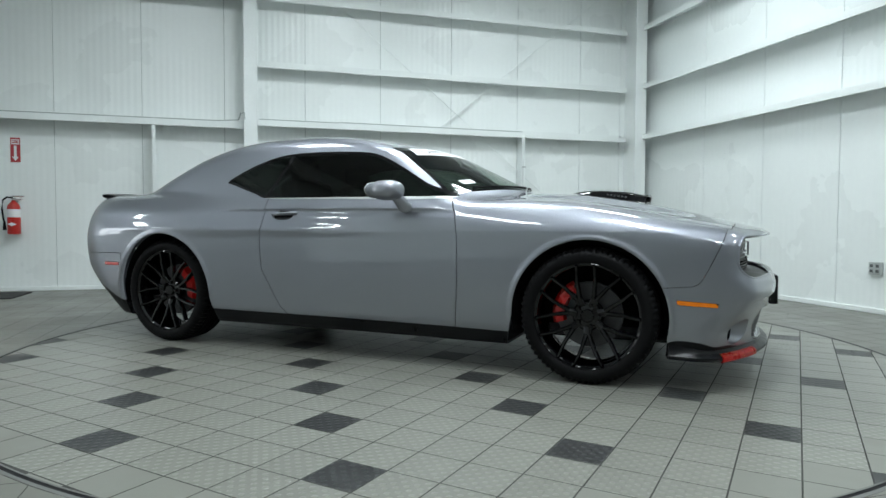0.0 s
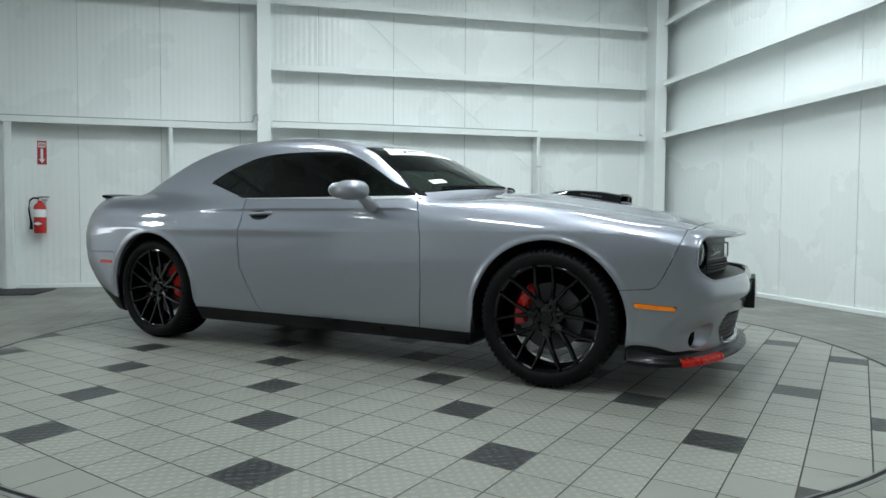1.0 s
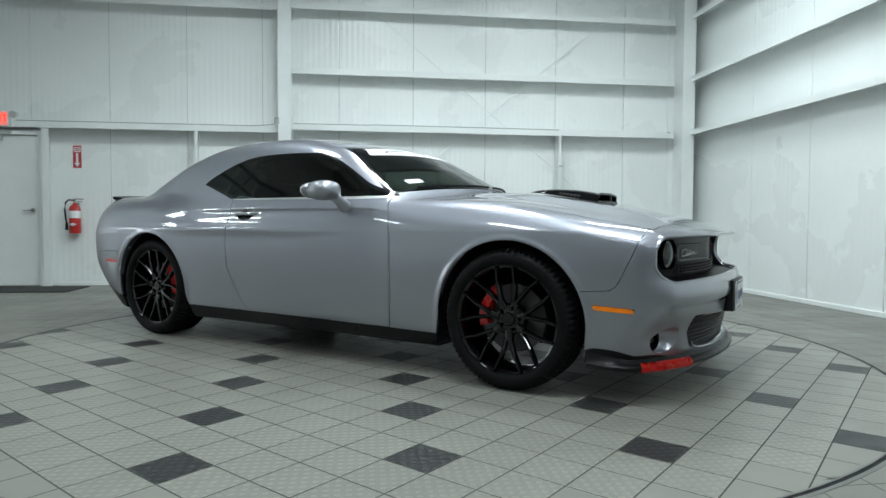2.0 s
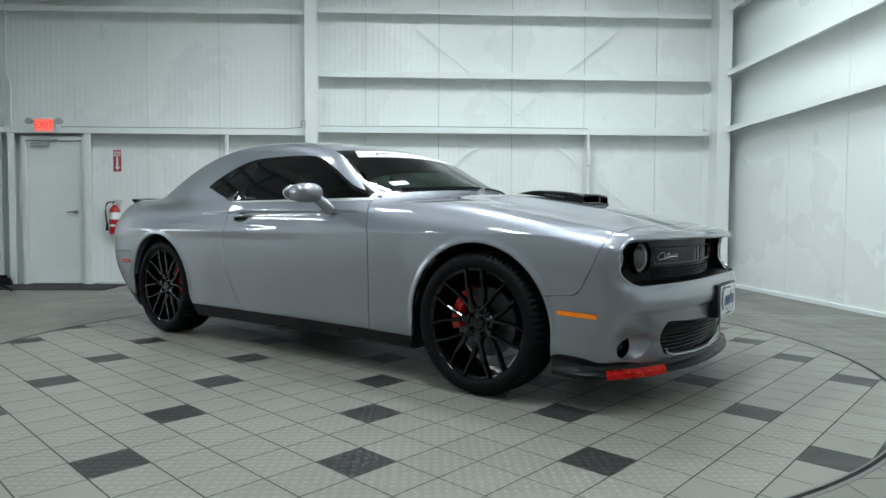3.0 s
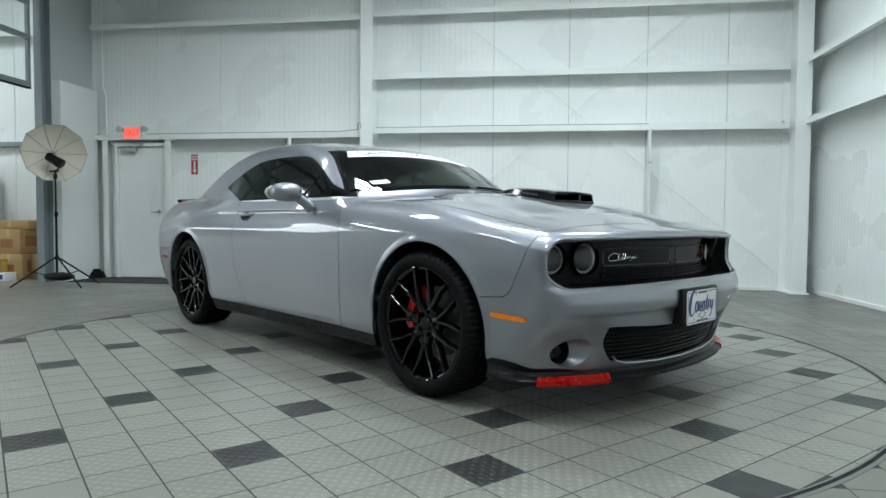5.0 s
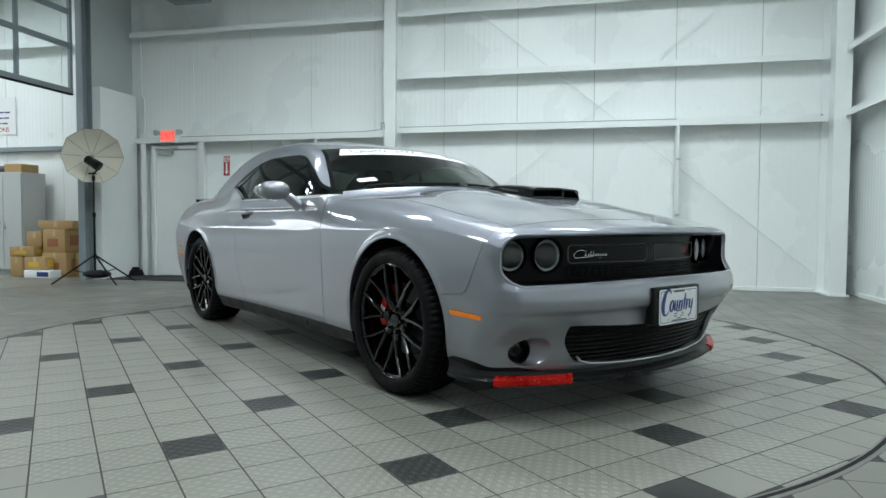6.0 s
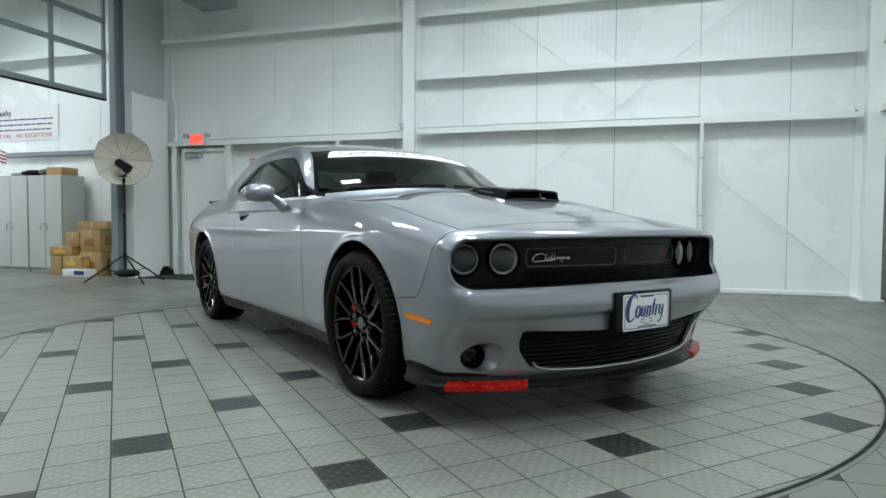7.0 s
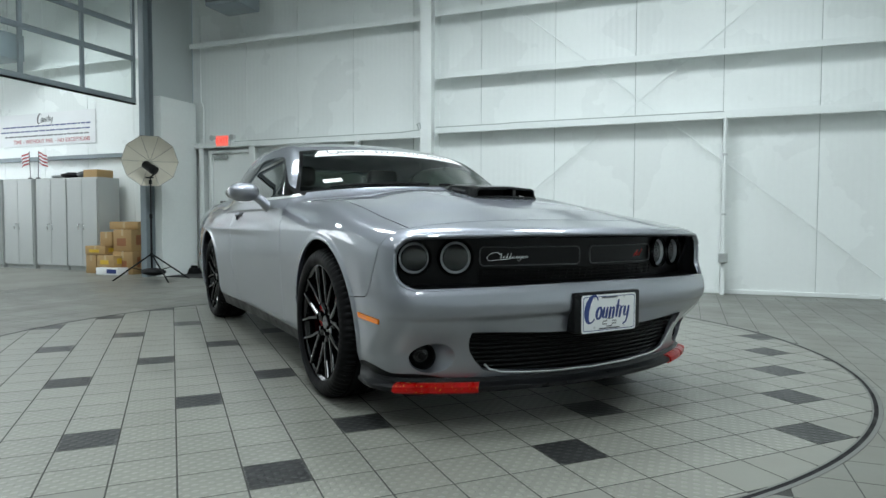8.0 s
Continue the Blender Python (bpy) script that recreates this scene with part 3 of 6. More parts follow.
def curved(points, n=6):
    """A closed outline rounded by a Catmull curve through its points."""
    pts = [np.array(p, float) for p in points]
    out = []
    for i in range(len(pts)):
        a, b, c, d = pts[i - 1], pts[i], pts[(i + 1) % len(pts)], pts[(i + 2) % len(pts)]
        for k in range(n):
            t = k / n
            out.append(0.5 * (2 * b + (c - a) * t + (2 * a - 5 * b + 4 * c - d) * t * t + (3 * b - a - 3 * c + d) * t ** 3))
    return [tuple(o) for o in out]


class Sheet:
    """A piece of the car's skin that can be parted along signed regions."""

    def __init__(self, p, t, edges=None):
        self.p, self.t = p, t
        self.edges = [] if edges is None else edges

    def part(self, region, gap=0.0):
        """Splits into (inside, outside) of region(u, v, z), leaving a gap."""
        g = region(self.p[:, 0], self.p[:, 1], self.p[:, 2])
        out = []
        for sign in (1, -1):
            p, t, cut = clip_tris(self.p, self.t, sign * g + gap / 2)
            q = Sheet(p, t)
            if self.edges:
                # older cut edges stay with the side they lie on
                ends = np.array(self.edges)
                mid = ends.mean(1)
                near = sign * region(mid[:, 0], mid[:, 1], mid[:, 2]) + gap / 2 < 0
                q.edges = [e for e, ok in zip(self.edges, near) if ok]
            q.edges = q.edges + [(p[i], p[j]) for i, j in cut]
            out.append(q)
        return out

    def build(self, name, material, parent, label="", rim=0.012, lift=0.0, back=0.0):
        used, inv = np.unique(self.t, return_inverse=True)
        p, t = self.p[used], inv.reshape(-1, 3)
        _, n = slope_at(p)
        n /= np.linalg.norm(n, axis=1)[:, None]
        verts, normals, faces = p + n * lift, n, [t]
        if rim and self.edges:
            e = np.array(self.edges)
            m = len(e)
            flat = e.reshape(-1, 3)
            _, ne = slope_at(flat)
            ne /= np.linalg.norm(ne, axis=1)[:, None]
            along = e[:, 1] - e[:, 0]
            sidew = np.cross(along, ne.reshape(m, 2, 3).mean(1))
            sidew /= np.maximum(np.linalg.norm(sidew, axis=1), 1e-9)[:, None]
            k = len(verts)
            verts = np.concatenate([verts, flat + ne * lift, flat - ne * rim])
            normals = np.concatenate([normals, np.repeat(sidew, 2, 0), np.repeat(sidew, 2, 0)])
            i = k + 2 * np.arange(m)
            faces += [np.stack([i + 1, i, i + 2 * m], 1), np.stack([i + 1, i + 2 * m, i + 2 * m + 1], 1)]
        faces = np.concatenate(faces)
        bad = (faces[:, 0] == faces[:, 1]) | (faces[:, 1] == faces[:, 2]) | (faces[:, 0] == faces[:, 2])
        faces = faces[~bad]
        me = bpy.data.meshes.new(name)
        me.vertices.add(len(verts))
        me.vertices.foreach_set("co", verts.astype(np.float32).ravel())
        me.loops.add(3 * len(faces))
        me.loops.foreach_set("vertex_index", faces.astype(np.int32).ravel())
        me.polygons.add(len(faces))
        me.polygons.foreach_set("loop_start", np.arange(0, 3 * len(faces), 3, dtype=np.int32))
        me.update(calc_edges=True)
        me.polygons.foreach_set("use_smooth", np.ones(len(faces), bool))
        me.normals_split_custom_set_from_vertices(normals.astype(np.float32))
        me.materials.append(material)
        ob = new(name, me)
        ob.parent = parent
        return tagged(ob, label)


# car materials
def car_paint():
    m = mat("silver_paint", (0.252, 0.263, 0.305), 0.43, 0.9, vary=0.015, scale=2, coat=1.0, rough_vary=0.01)
    m.node_tree.nodes["Principled BSDF"].inputs["Coat IOR"].default_value = 1.9
    return m


PAINT = car_paint()
TINT = glass("tinted_glass", (0.07, 0.09, 0.08))
SCREEN = glass("windscreen_glass", (0.62, 0.74, 0.66))
LENS = glass("lamp_lens", (0.95, 0.96, 0.97))
AMBER = mat("amber_lens", (0.95, 0.23, 0.003), 0.2, vary=0.12, scale=25, coat=0.4)
RED_LENS = mat("red_lens", (0.55, 0.02, 0.02), 0.15, vary=0.05, coat=1.0)
SEAT = mat("seat_cloth", (0.025, 0.025, 0.027), 0.85, vary=0.1, bump=0.2, spec=0.15)
BLACK_GRILLE = mat("black_grille", (0.004, 0.004, 0.0045), 0.4, vary=0.1, spec=0.15)
TYRE = mat("tyre_rubber", (0.005, 0.005, 0.0055), 0.6, vary=0.15, scale=12, bump=0.15, bump_scale=120, spec=0.1)
DISC = mat("brake_disc", (0.08, 0.08, 0.083), 0.4, 0.85, vary=0.08, scale=20)
RIM = mat("gloss_black_alloy", (0.002, 0.002, 0.0025), 0.04, vary=0.1, rough_vary=0.02, spec=0.42)
CALIPER = mat("red_caliper", (0.70, 0.012, 0.010), 0.3, vary=0.05, coat=0.5)


def speckled(name, colour, fleck):
    """Red film with scattered small flecks."""
    m = mat(name, colour, 0.3, vary=0.15, scale=20, spec=0.22)
    n, links = m.node_tree.nodes, m.node_tree.links
    b = n["Principled BSDF"]
    pos, tex, mr, mix = n.new("ShaderNodeTexCoord"), n.new("ShaderNodeTexNoise"), n.new("ShaderNodeMapRange"), n.new("ShaderNodeMix")
    tex.inputs["Scale"].default_value, tex.inputs["Detail"].default_value = 95, 2
    mr.inputs["From Min"].default_value, mr.inputs["From Max"].default_value = 0.66, 0.70
    mix.data_type = "RGBA"
    old = b.inputs["Base Color"].links[0].from_socket
    links.new(pos.outputs["Object"], tex.inputs["Vector"])
    links.new(tex.outputs["Fac"], mr.inputs["Value"])
    links.new(mr.outputs[0], mix.inputs[0])
    links.new(old, mix.inputs[6])
    mix.inputs[7].default_value = (*fleck, 1)
    links.new(mix.outputs[2], b.inputs["Base Color"])
    return m


TAPE_RED = speckled("red_guard_film", (0.43, 0.005, 0.004), (0.75, 0.40, 0.05))

car = thing("car", (CAR_AT[0], CAR_AT[1], 0), CAR_TURN, "metallic silver two-door muscle coupe parked on a turntable", "car")
whole_skin = Sheet(*skin())

DOOR_LINE = [(-0.800, 1.03), (-0.790, 0.968), (-0.752, 0.888), (-0.731, 0.762), (-0.732, 0.509), (-0.748, 0.247), (-1.90, 0.247), (-1.96, 0.30), (-2.09, 0.54), (-2.10, 0.70), (-2.09, 0.80), (-2.07, 1.03)]
GLASS_LINE = curved([(-0.80, 0.988), (-0.97, 1.08), (-1.14, 1.178), (-1.30, 1.255), (-1.45, 1.290), (-1.80, 1.302), (-2.06, 1.288), (-2.25, 1.235), (-2.40, 1.165), (-2.475, 1.112), (-2.42, 1.094), (-2.20, 1.028), (-2.06, 0.994), (-1.6, 0.988)])
NOSE_LINE = [(0.70, 0.90), (0.672, 0.835), (0.645, 0.76), (0.615, 0.69), (0.565, 0.585), (0.545, 0.553), (0.515, 0.535), (0.40, 0.525), (0.25, 0.52), (0.25, 0.0), (1.3, 0.0), (1.3, 0.90)]
TAIL_LINE = [(-3.25, 0.0), (-3.32, 0.615), (-4.5, 0.60), (-4.5, 0.0)]


def arch(ax, r=0.408, zc=0.352):
    side = 1 if ax < -1 else -1
    return lambda u, v, z: np.maximum(np.where(z > zc, np.hypot((u - ax) * np.where((u < ax) & (side > 0), 1.07, 1.0), z - zc), np.where((u - ax) * side > 0, np.abs(u - ax) - 0.22 * (zc - z), np.abs(u - ax) * (1.07 if side > 0 else 1.0) + 0.10 * (zc - z))) - r, 0.45 - np.abs(v))


def grille_region(u, v, z):
    return np.where(u > 0.42, outline([(x, y + 0.680) for x, y in rounded(1.766, 0.208, 0.078)], v, z + 0.012 * (1 - (v / 0.87) ** 2) * -1), 1.0)


def intake_region(u, v, z):
    half = [(0.0, 0.388), (0.28, 0.394), (0.565, 0.410), (0.604, 0.398), (0.590, 0.33), (0.538, 0.258), (0.487, 0.238), (0.23, 0.221), (0.0, 0.217)]
    pts = curved(half + [(-x, y) for x, y in half[-2:0:-1]], 3)
    return np.where(u > 0.5, outline(pts, v, z), 1.0)


def fog_region(u, v, z):
    d = np.minimum(np.hypot((v - 0.720) / 1.25, z - 0.300), np.hypot((v + 0.720) / 1.25, z - 0.300)) - 0.064
    return np.where(u > 0.4, d, 1.0)


def screen_region(u, v, z):
    a, w = np.abs(v), u + wrap(u) * v ** 2
    edge = 0.80 - 0.53 * (z - 1.0)
    return np.maximum.reduce([a - edge, (-1.185 - w) * 0.9, (w + 0.565) * 0.9, 1.0 - z])


def rear_screen_region(u, v, z):
    a, w = np.abs(v), u + wrap(u) * v ** 2
    return np.maximum.reduce([a - (0.60 - 0.2 * (z - 1.1)), (w + 2.85) * 0.9, (-3.42 - w) * 0.9, 1.06 - z])


def hood_region(u, v, z):
    a = np.abs(v)
    return np.maximum.reduce([a - (0.775 + 0.05 * (u - 0.1) - 0.10 * np.maximum(0.0, -0.1 - u)), u - (0.735 - 0.05 * (a / 0.8) ** 2), (-0.60 - u - 0.35 * a ** 2 + 0.10), 0.76 - z])


def trunk_region(u, v, z):
    a = np.abs(v)
    return np.maximum.reduce([a - 0.66, u + 3.52, 0.9 - z])


side_of = lambda line: (lambda u, v, z: np.where(np.abs(v) > 0.45, outline(line, u, z), 1.0))
# lower dark trim, arches and openings
_, rest_skin = whole_skin.part(arch(0.0))
_, rest_skin = rest_skin.part(arch(AXLE_R))
low_line = spline((-4.2, 0.40), (-3.6, 0.375), (-3.3, 0.275), (-2.5, 0.258), (-0.4, 0.243), (0.4, 0.205), (1.0, 0.205))
low, rest_skin = rest_skin.part(lambda u, v, z: z - low_line(u) - (0.026 * step(0.58, 0.78, np.abs(v)) + 0.035 * step(0.84, 0.92, np.abs(v))) * step(0.3, 0.45, u), 0.002)
low_mid, low_ends = low.part(lambda u, v, z: np.abs(u + 1.45) - 1.3)
low_front, low_rear = low_ends.part(lambda u, v, z: -1 - u)
low_mid.build("side_skirt", BLACK_PLASTIC, car, "black side skirts and underbody")
low_rear.build("rear_valance", BLACK_PLASTIC, car, "black rear valance")
low_front.build("front_undertray", BLACK_PLASTIC, car, "black undertray")
for region in (grille_region, intake_region, fog_region):
    _, rest_skin = rest_skin.part(region)
# glazing
side_glass, rest_skin = rest_skin.part(side_of(GLASS_LINE))
trim_ring, side_glass = side_glass.part(lambda u, v, z: -0.016 - outline(GLASS_LINE, u, z))
belt, trim_ring = trim_ring.part(lambda u, v, z: np.maximum(z - 0.998, -2.10 - u))
for half in belt.part(lambda u, v, z: -v):
    half.build("belt_trim", GALV, car, "thin bright strip under the side glass", rim=0.01, lift=0.002)
trim_ring.build("window_trim", BLACK_GLOSS, car, "gloss black window surround", rim=0.01)
pillar = lambda u, v, z: (u + 2.03) * 0.92 - (z - 1.15) * 0.38
divider, side_glass = side_glass.part(lambda u, v, z: np.abs(pillar(u, v, z)) - 0.011)
for half in divider.part(lambda u, v, z: -v):
    half.build("window_divider", BLACK_GLOSS, car, "thin black bar between the side windows", rim=0.01)
door_glass, quarter_glass = side_glass.part(lambda u, v, z: -pillar(u, v, z))
left, right = (lambda u, v, z: -v), (lambda u, v, z: v)
for sheet, name, label in ((door_glass, "door_window", "dark tinted door glass"), (quarter_glass, "quarter_window", "dark tinted quarter glass")):
    for half in sheet.part(left):
        half.edges = []
        pane = half.build(name, TINT, car, label, rim=0)
        pane.visible_shadow = False
screen, rest_skin = rest_skin.part(screen_region)
frit, screen = screen.part(lambda u, v, z: -0.02 - screen_region(u, v, z))
frit.build("windscreen_trim", BLACK_GLOSS, car, "black windscreen border", rim=0.008)
banner, screen = screen.part(lambda u, v, z: np.maximum(u + wrap(u) * v ** 2 + 1.035, np.abs(v) - 0.54 - 0.5 * (u + wrap(u) * v ** 2 + 1.1)))
banner.build("windscreen_banner", PAPER, car, "white lettered strip along the windscreen top", rim=0)
pane = screen.build("windscreen", SCREEN, car, "clear green-tinged windscreen", rim=0)
pane.visible_shadow = False
rear_screen, rest_skin = rest_skin.part(rear_screen_region)
rear_screen.edges = []
pane = rear_screen.build("rear_window", TINT, car, "dark tinted rear glass", rim=0)
pane.visible_shadow = False
# painted panels
hood, rest_skin = rest_skin.part(hood_region, 0.006)
hood.build("hood", PAINT, car, "silver hood with raised centre", rim=0.015)
nose, rest_skin = rest_skin.part(lambda u, v, z: outline(NOSE_LINE, u, z), 0.0032)
markers, nose = nose.part(lambda u, v, z: outline([(0.437, 0.464), (0.632, 0.455), (0.627, 0.434), (0.444, 0.440)], u, z), 0.002)
for half in markers.part(left):
    half.build("side_marker", AMBER, car, "amber side marker lens", lift=0.003)
nose.build("front_bumper", PAINT, car, "silver front bumper cover", rim=0.02)
tail, rest_skin = rest_skin.part(lambda u, v, z: outline(TAIL_LINE, u, z), 0.003)
markers, tail = tail.part(lambda u, v, z: np.maximum(np.abs(u + 3.415) - 0.075, np.abs(z - 0.537) - 0.012), 0.002)
for half in markers.part(left):
    half.build("rear_marker", RED_LENS, car, "red rear side marker lens", lift=0.003)
tail.build("rear_bumper", PAINT, car, "silver rear bumper cover")
trunk, rest_skin = rest_skin.part(trunk_region, 0.006)
trunk.build("trunk_lid", PAINT, car, "silver trunk lid")
doors, rest_skin = rest_skin.part(side_of(DOOR_LINE), 0.0045)
cups, doors = doors.part(lambda u, v, z: np.hypot((u + 1.935) / 2.6, z - 0.885) - 0.030)
for half in cups.part(left):
    half.build("handle_recess", BLACK_PLASTIC, car, "dark handle recess", rim=0, lift=-0.012)
door_l, door_r = doors.part(left)
door_panel_l = door_l.build("door", PAINT, car, "silver coupe door", rim=0.02)
door_panel_r = door_r.build("door", PAINT, car, "silver coupe door", rim=0.02)
rest_skin.build("body", PAINT, car, "metallic silver body shell", rim=0.022)


# wheels
def spoke_piece(bm, a, b, wa, wb, ya, yb, thick):
    """A tapered bar in the wheel's face plane (x, z), its face at y."""
    a, b = Vector((a[0], 0, a[1])), Vector((b[0], 0, b[1]))
    d = (b - a).normalized()
    s = Vector((-d.z, 0, d.x))
    def ring(p, w, y):
        return [bm.verts.new((p.x + s.x * k * w, y + dy, p.z + s.z * k * w)) for k, dy in ((-1, thick), (-1, 0.006), (-0.55, 0), (0.55, 0), (1, 0.006), (1, thick))]
    p, q = ring(a, wa, ya), ring(b, wb, yb)
    for i in range(6):
        bm.faces.new((p[i], p[(i + 1) % 6], q[(i + 1) % 6], q[i]))
    bm.faces.new(p)
    bm.faces.new(q)


def wheel_parts(parent):
    """A wheel about its axle (y), outer face towards -y; the tyre is 0.275 wide."""
    w, r = 0.275, TYRE_R
    prof = [(0.276, -w / 2 + 0.012), (0.286, -w / 2 + 0.002), (0.306, -w / 2 - 0.004), (0.328, -w / 2 + 0.001), (0.343, -w / 2 + 0.012), (0.352, -w / 2 + 0.026)]
    outer = [(r - 0.004, -w / 2 + 0.034), (r - 0.001, -w / 2 + 0.06), (r - 0.008, -w / 2 + 0.064), (r - 0.008, -w / 2 + 0.073), (r, -w / 2 + 0.077), (r, -0.042), (r - 0.008, -0.038), (r - 0.008, -0.028), (r, -0.024)]
    mirror = [(a, -b) for a, b in reversed(outer)]
    back = [(a, -b) for a, b in reversed(prof)]
    n = 210
    bm = lathe(prof + outer + mirror + back, n, axis="Y")
    bm.verts.ensure_lookup_table()
    rows = len(prof) + len(outer) + len(mirror) + len(back)
    for k in range(rows):
        shoulder = len(prof) - 2 <= k <= len(prof) + 1 or rows - len(back) - 2 <= k <= rows - len(back) + 1
        if shoulder:
            for i in range(n):
                if i % 3 == 0:
                    v = bm.verts[k * n + i]
                    v.co.x *= 0.974
                    v.co.z *= 0.974
    tyre = part("tyre", bm, TYRE, parent, "black low-profile tyre with grooved tread")
    rim = part("rim", lathe([(0.276, -0.130), (0.281, -0.128), (0.281, -0.120), (0.273, -0.114), (0.264, -0.110), (0.258, -0.09), (0.250, 0.0), (0.258, 0.10), (0.276, 0.13)], 72, axis="Y"), RIM, parent, "gloss black alloy rim barrel")
    bm = bmesh.new()
    for i in range(7):
        t0 = 2 * math.pi * i / 7 + radians(118)
        pol = lambda rr, da: (rr * math.cos(t0 + da), rr * math.sin(t0 + da))
        spoke_piece(bm, pol(0.055, 0), pol(0.108, 0), 0.022, 0.019, -0.094, -0.104, 0.035)
        for sgn in (-1, 1):
            spoke_piece(bm, pol(0.098, sgn * 0.07), pol(0.190, sgn * 0.195), 0.0115, 0.0095, -0.107, -0.116, 0.032)
            spoke_piece(bm, pol(0.187, sgn * 0.192), pol(0.267, sgn * 0.275), 0.0095, 0.0085, -0.116, -0.125, 0.032)
    part("spokes", bm, RIM, parent, "seven gloss black Y-shaped spokes")
    bm = lathe([(0.0001, -0.100), (0.030, -0.100), (0.034, -0.097), (0.036, -0.088), (0.072, -0.086), (0.080, -0.078), (0.080, -0.04), (0.0001, -0.04)], 36, axis="Y")
    part("hub", bm, RIM, parent, "gloss black hub with centre cap")
    for i in range(5):
        t = 2 * math.pi * i / 5
        x, z = 0.057 * math.cos(t), 0.057 * math.sin(t)
        part("lug_nut", rod((x, -0.086, z), (x, -0.108, z), 0.010, n=6), RIM, parent)
    bm = lathe([(0.08, -0.02), (0.175, -0.02), (0.175, 0.008), (0.08, 0.008)], 48, closed=True, axis="Y")
    part("brake_disc", bm, DISC, parent, "grey steel brake disc")


def caliper(parent, turn):
    bm = bmesh.new()
    prev = []
    for k in range(9):
        t = radians(turn - 38 + 9.5 * k)
        w = 0.035 if k in (0, 8) else 0.045
        ring = [bm.verts.new((rr * math.cos(t), y, rr * math.sin(t))) for rr, y in ((0.125, -0.02), (0.135, -0.02 - w), (0.178, -0.02 - w), (0.198, -0.03), (0.198, 0.03), (0.125, 0.03))]
        if prev:
            for i in range(6):
                bm.faces.new((prev[i], prev[(i + 1) % 6], ring[(i + 1) % 6], ring[i]))
        else:
            bm.faces.new(ring)
        prev = ring
    bm.faces.new(prev)
    part("brake_caliper", bm, CALIPER, parent, "bright red brake caliper")


for ax, zz in ((0.0, WHEEL_Z), (AXLE_R, WHEEL_Z)):
    for sgn in (-1, 1):
        hubp = new("wheel")
        hubp.parent = car
        hubp.empty_display_size = 0.1
        hubp.matrix_basis = pose(ax, sgn * (0.808 if ax == 0 else 0.768), zz, 0, 0, 0 if sgn < 0 else 180)
        wheel_parts(hubp)
        caliper(hubp, 158 if (ax == 0) == (sgn < 0) else 20)
# wheel housings
for ax in (0.0, AXLE_R):
    for sgn in (-1, 1):
        bm = bmesh.new()
        rows = []
        for k in range(25):
            t = radians(-14 + 208 * k / 24)
            rows.append([bm.verts.new((ax + 0.425 * math.cos(t), sgn * y, 0.352 + 0.425 * math.sin(t))) for y in (0.50, 0.865)])
        for p, q in zip(rows, rows[1:]):
            bm.faces.new((p[0], p[1], q[1], q[0]))
        centre = [r[0] for r in rows]
        bm.faces.new(centre)
        part("wheel_liner", bm, RUBBER, car, "black wheel arch liner")

# ---- car details ----
def surface_u(v, z):
    """How far ahead the nose's skin lies at (v, z)."""
    lo, hi = 0.2, 1.1
    for _ in range(20):
        m = (lo + hi) / 2
        if shape(np.array([m]), np.array([abs(v)]), np.array([z]))[0] < 0:
            lo = m
        else:
            hi = m
    return lo


def sheet_grid(rows, close=False):
    """A surface through rows of points."""
    bm = bmesh.new()
    made = [[bm.verts.new(p) for p in row] for row in rows]
    for p, q in zip(made, made[1:]):
        n = len(p)
        for i in range(n if close else n - 1):
            bm.faces.new((p[i], p[(i + 1) % n], q[(i + 1) % n], q[i]))
    return bm


def grille_back(v):
    return min(0.790 - 0.072 * (abs(v) / 0.5) ** 1.75, surface_u(v, 0.69) - 0.028)


# upper grille
vs = [-0.874 + 0.0437 * i for i in range(41)]
rows = [[(surface_u(v, 0.575) - 0.03, v, 0.566) for v in vs]]
rows += [[(grille_back(v), v, z) for v in vs] for z in (0.585, 0.68, 0.775)]
rows += [[(surface_u(v, 0.80) - 0.035, v, 0.800) for v in vs]]
grille = part("grille", sheet_grid(rows), BLACK_GRILLE, car, "black grille recess")
lip = [(x, y + 0.680) for x, y in rounded(1.766, 0.208, 0.078, 8)]
dense = []
for (x0, y0), (x1, y1) in zip(lip, lip[1:] + lip[:1]):
    n = max(1, int(math.hypot(x1 - x0, y1 - y0) / 0.04))
    dense += [(x0 + (x1 - x0) * k / n, y0 + (y1 - y0) * k / n) for k in range(n)]
dense = [(v, z + 0.012 * (1 - (v / 0.87) ** 2)) for v, z in dense]
part("grille_surround", tube([(surface_u(v, z) - 0.006, v, z) for v, z in dense], 0.0075, 8, True), PAINT, car, "rounded silver lip round the grille opening")


SLOT = mat("slot_trim", (0.10, 0.102, 0.106), 0.35, vary=0.05)


def slot_frame(v0, v1, z0, z1, r, bar, material, label):
    pts = [((v0 + v1) / 2 + x, (z0 + z1) / 2 + y) for x, y in rounded(v1 - v0, z1 - z0, r, 4)]
    return part("grille_slot", tube([(grille_back(x) + 0.018, x, y) for x, y in pts], bar, 6, True), material, grille, label)


slot_frame(-0.50, -0.02, 0.662, 0.740, 0.02, 0.003, SLOT, "dark outlined grille slot")
slot_frame(0.04, 0.495, 0.662, 0.740, 0.02, 0.003, SLOT, "dark outlined grille slot")
for i in range(4):
    z = 0.600 + 0.015 * i
    part("grille_bar", tube([(grille_back(v) + 0.012, v, z) for v in [-0.50 + 0.05 * k for k in range(21)]], 0.0035, 5), BLACK_GRILLE, grille)
for i in range(28):
    v = -0.49 + 0.0365 * i
    part("grille_web", rod((grille_back(v) + 0.010, v, 0.597), (grille_back(v) + 0.010, v + 0.012, 0.647), 0.003, n=5), BLACK_GRILLE, grille)
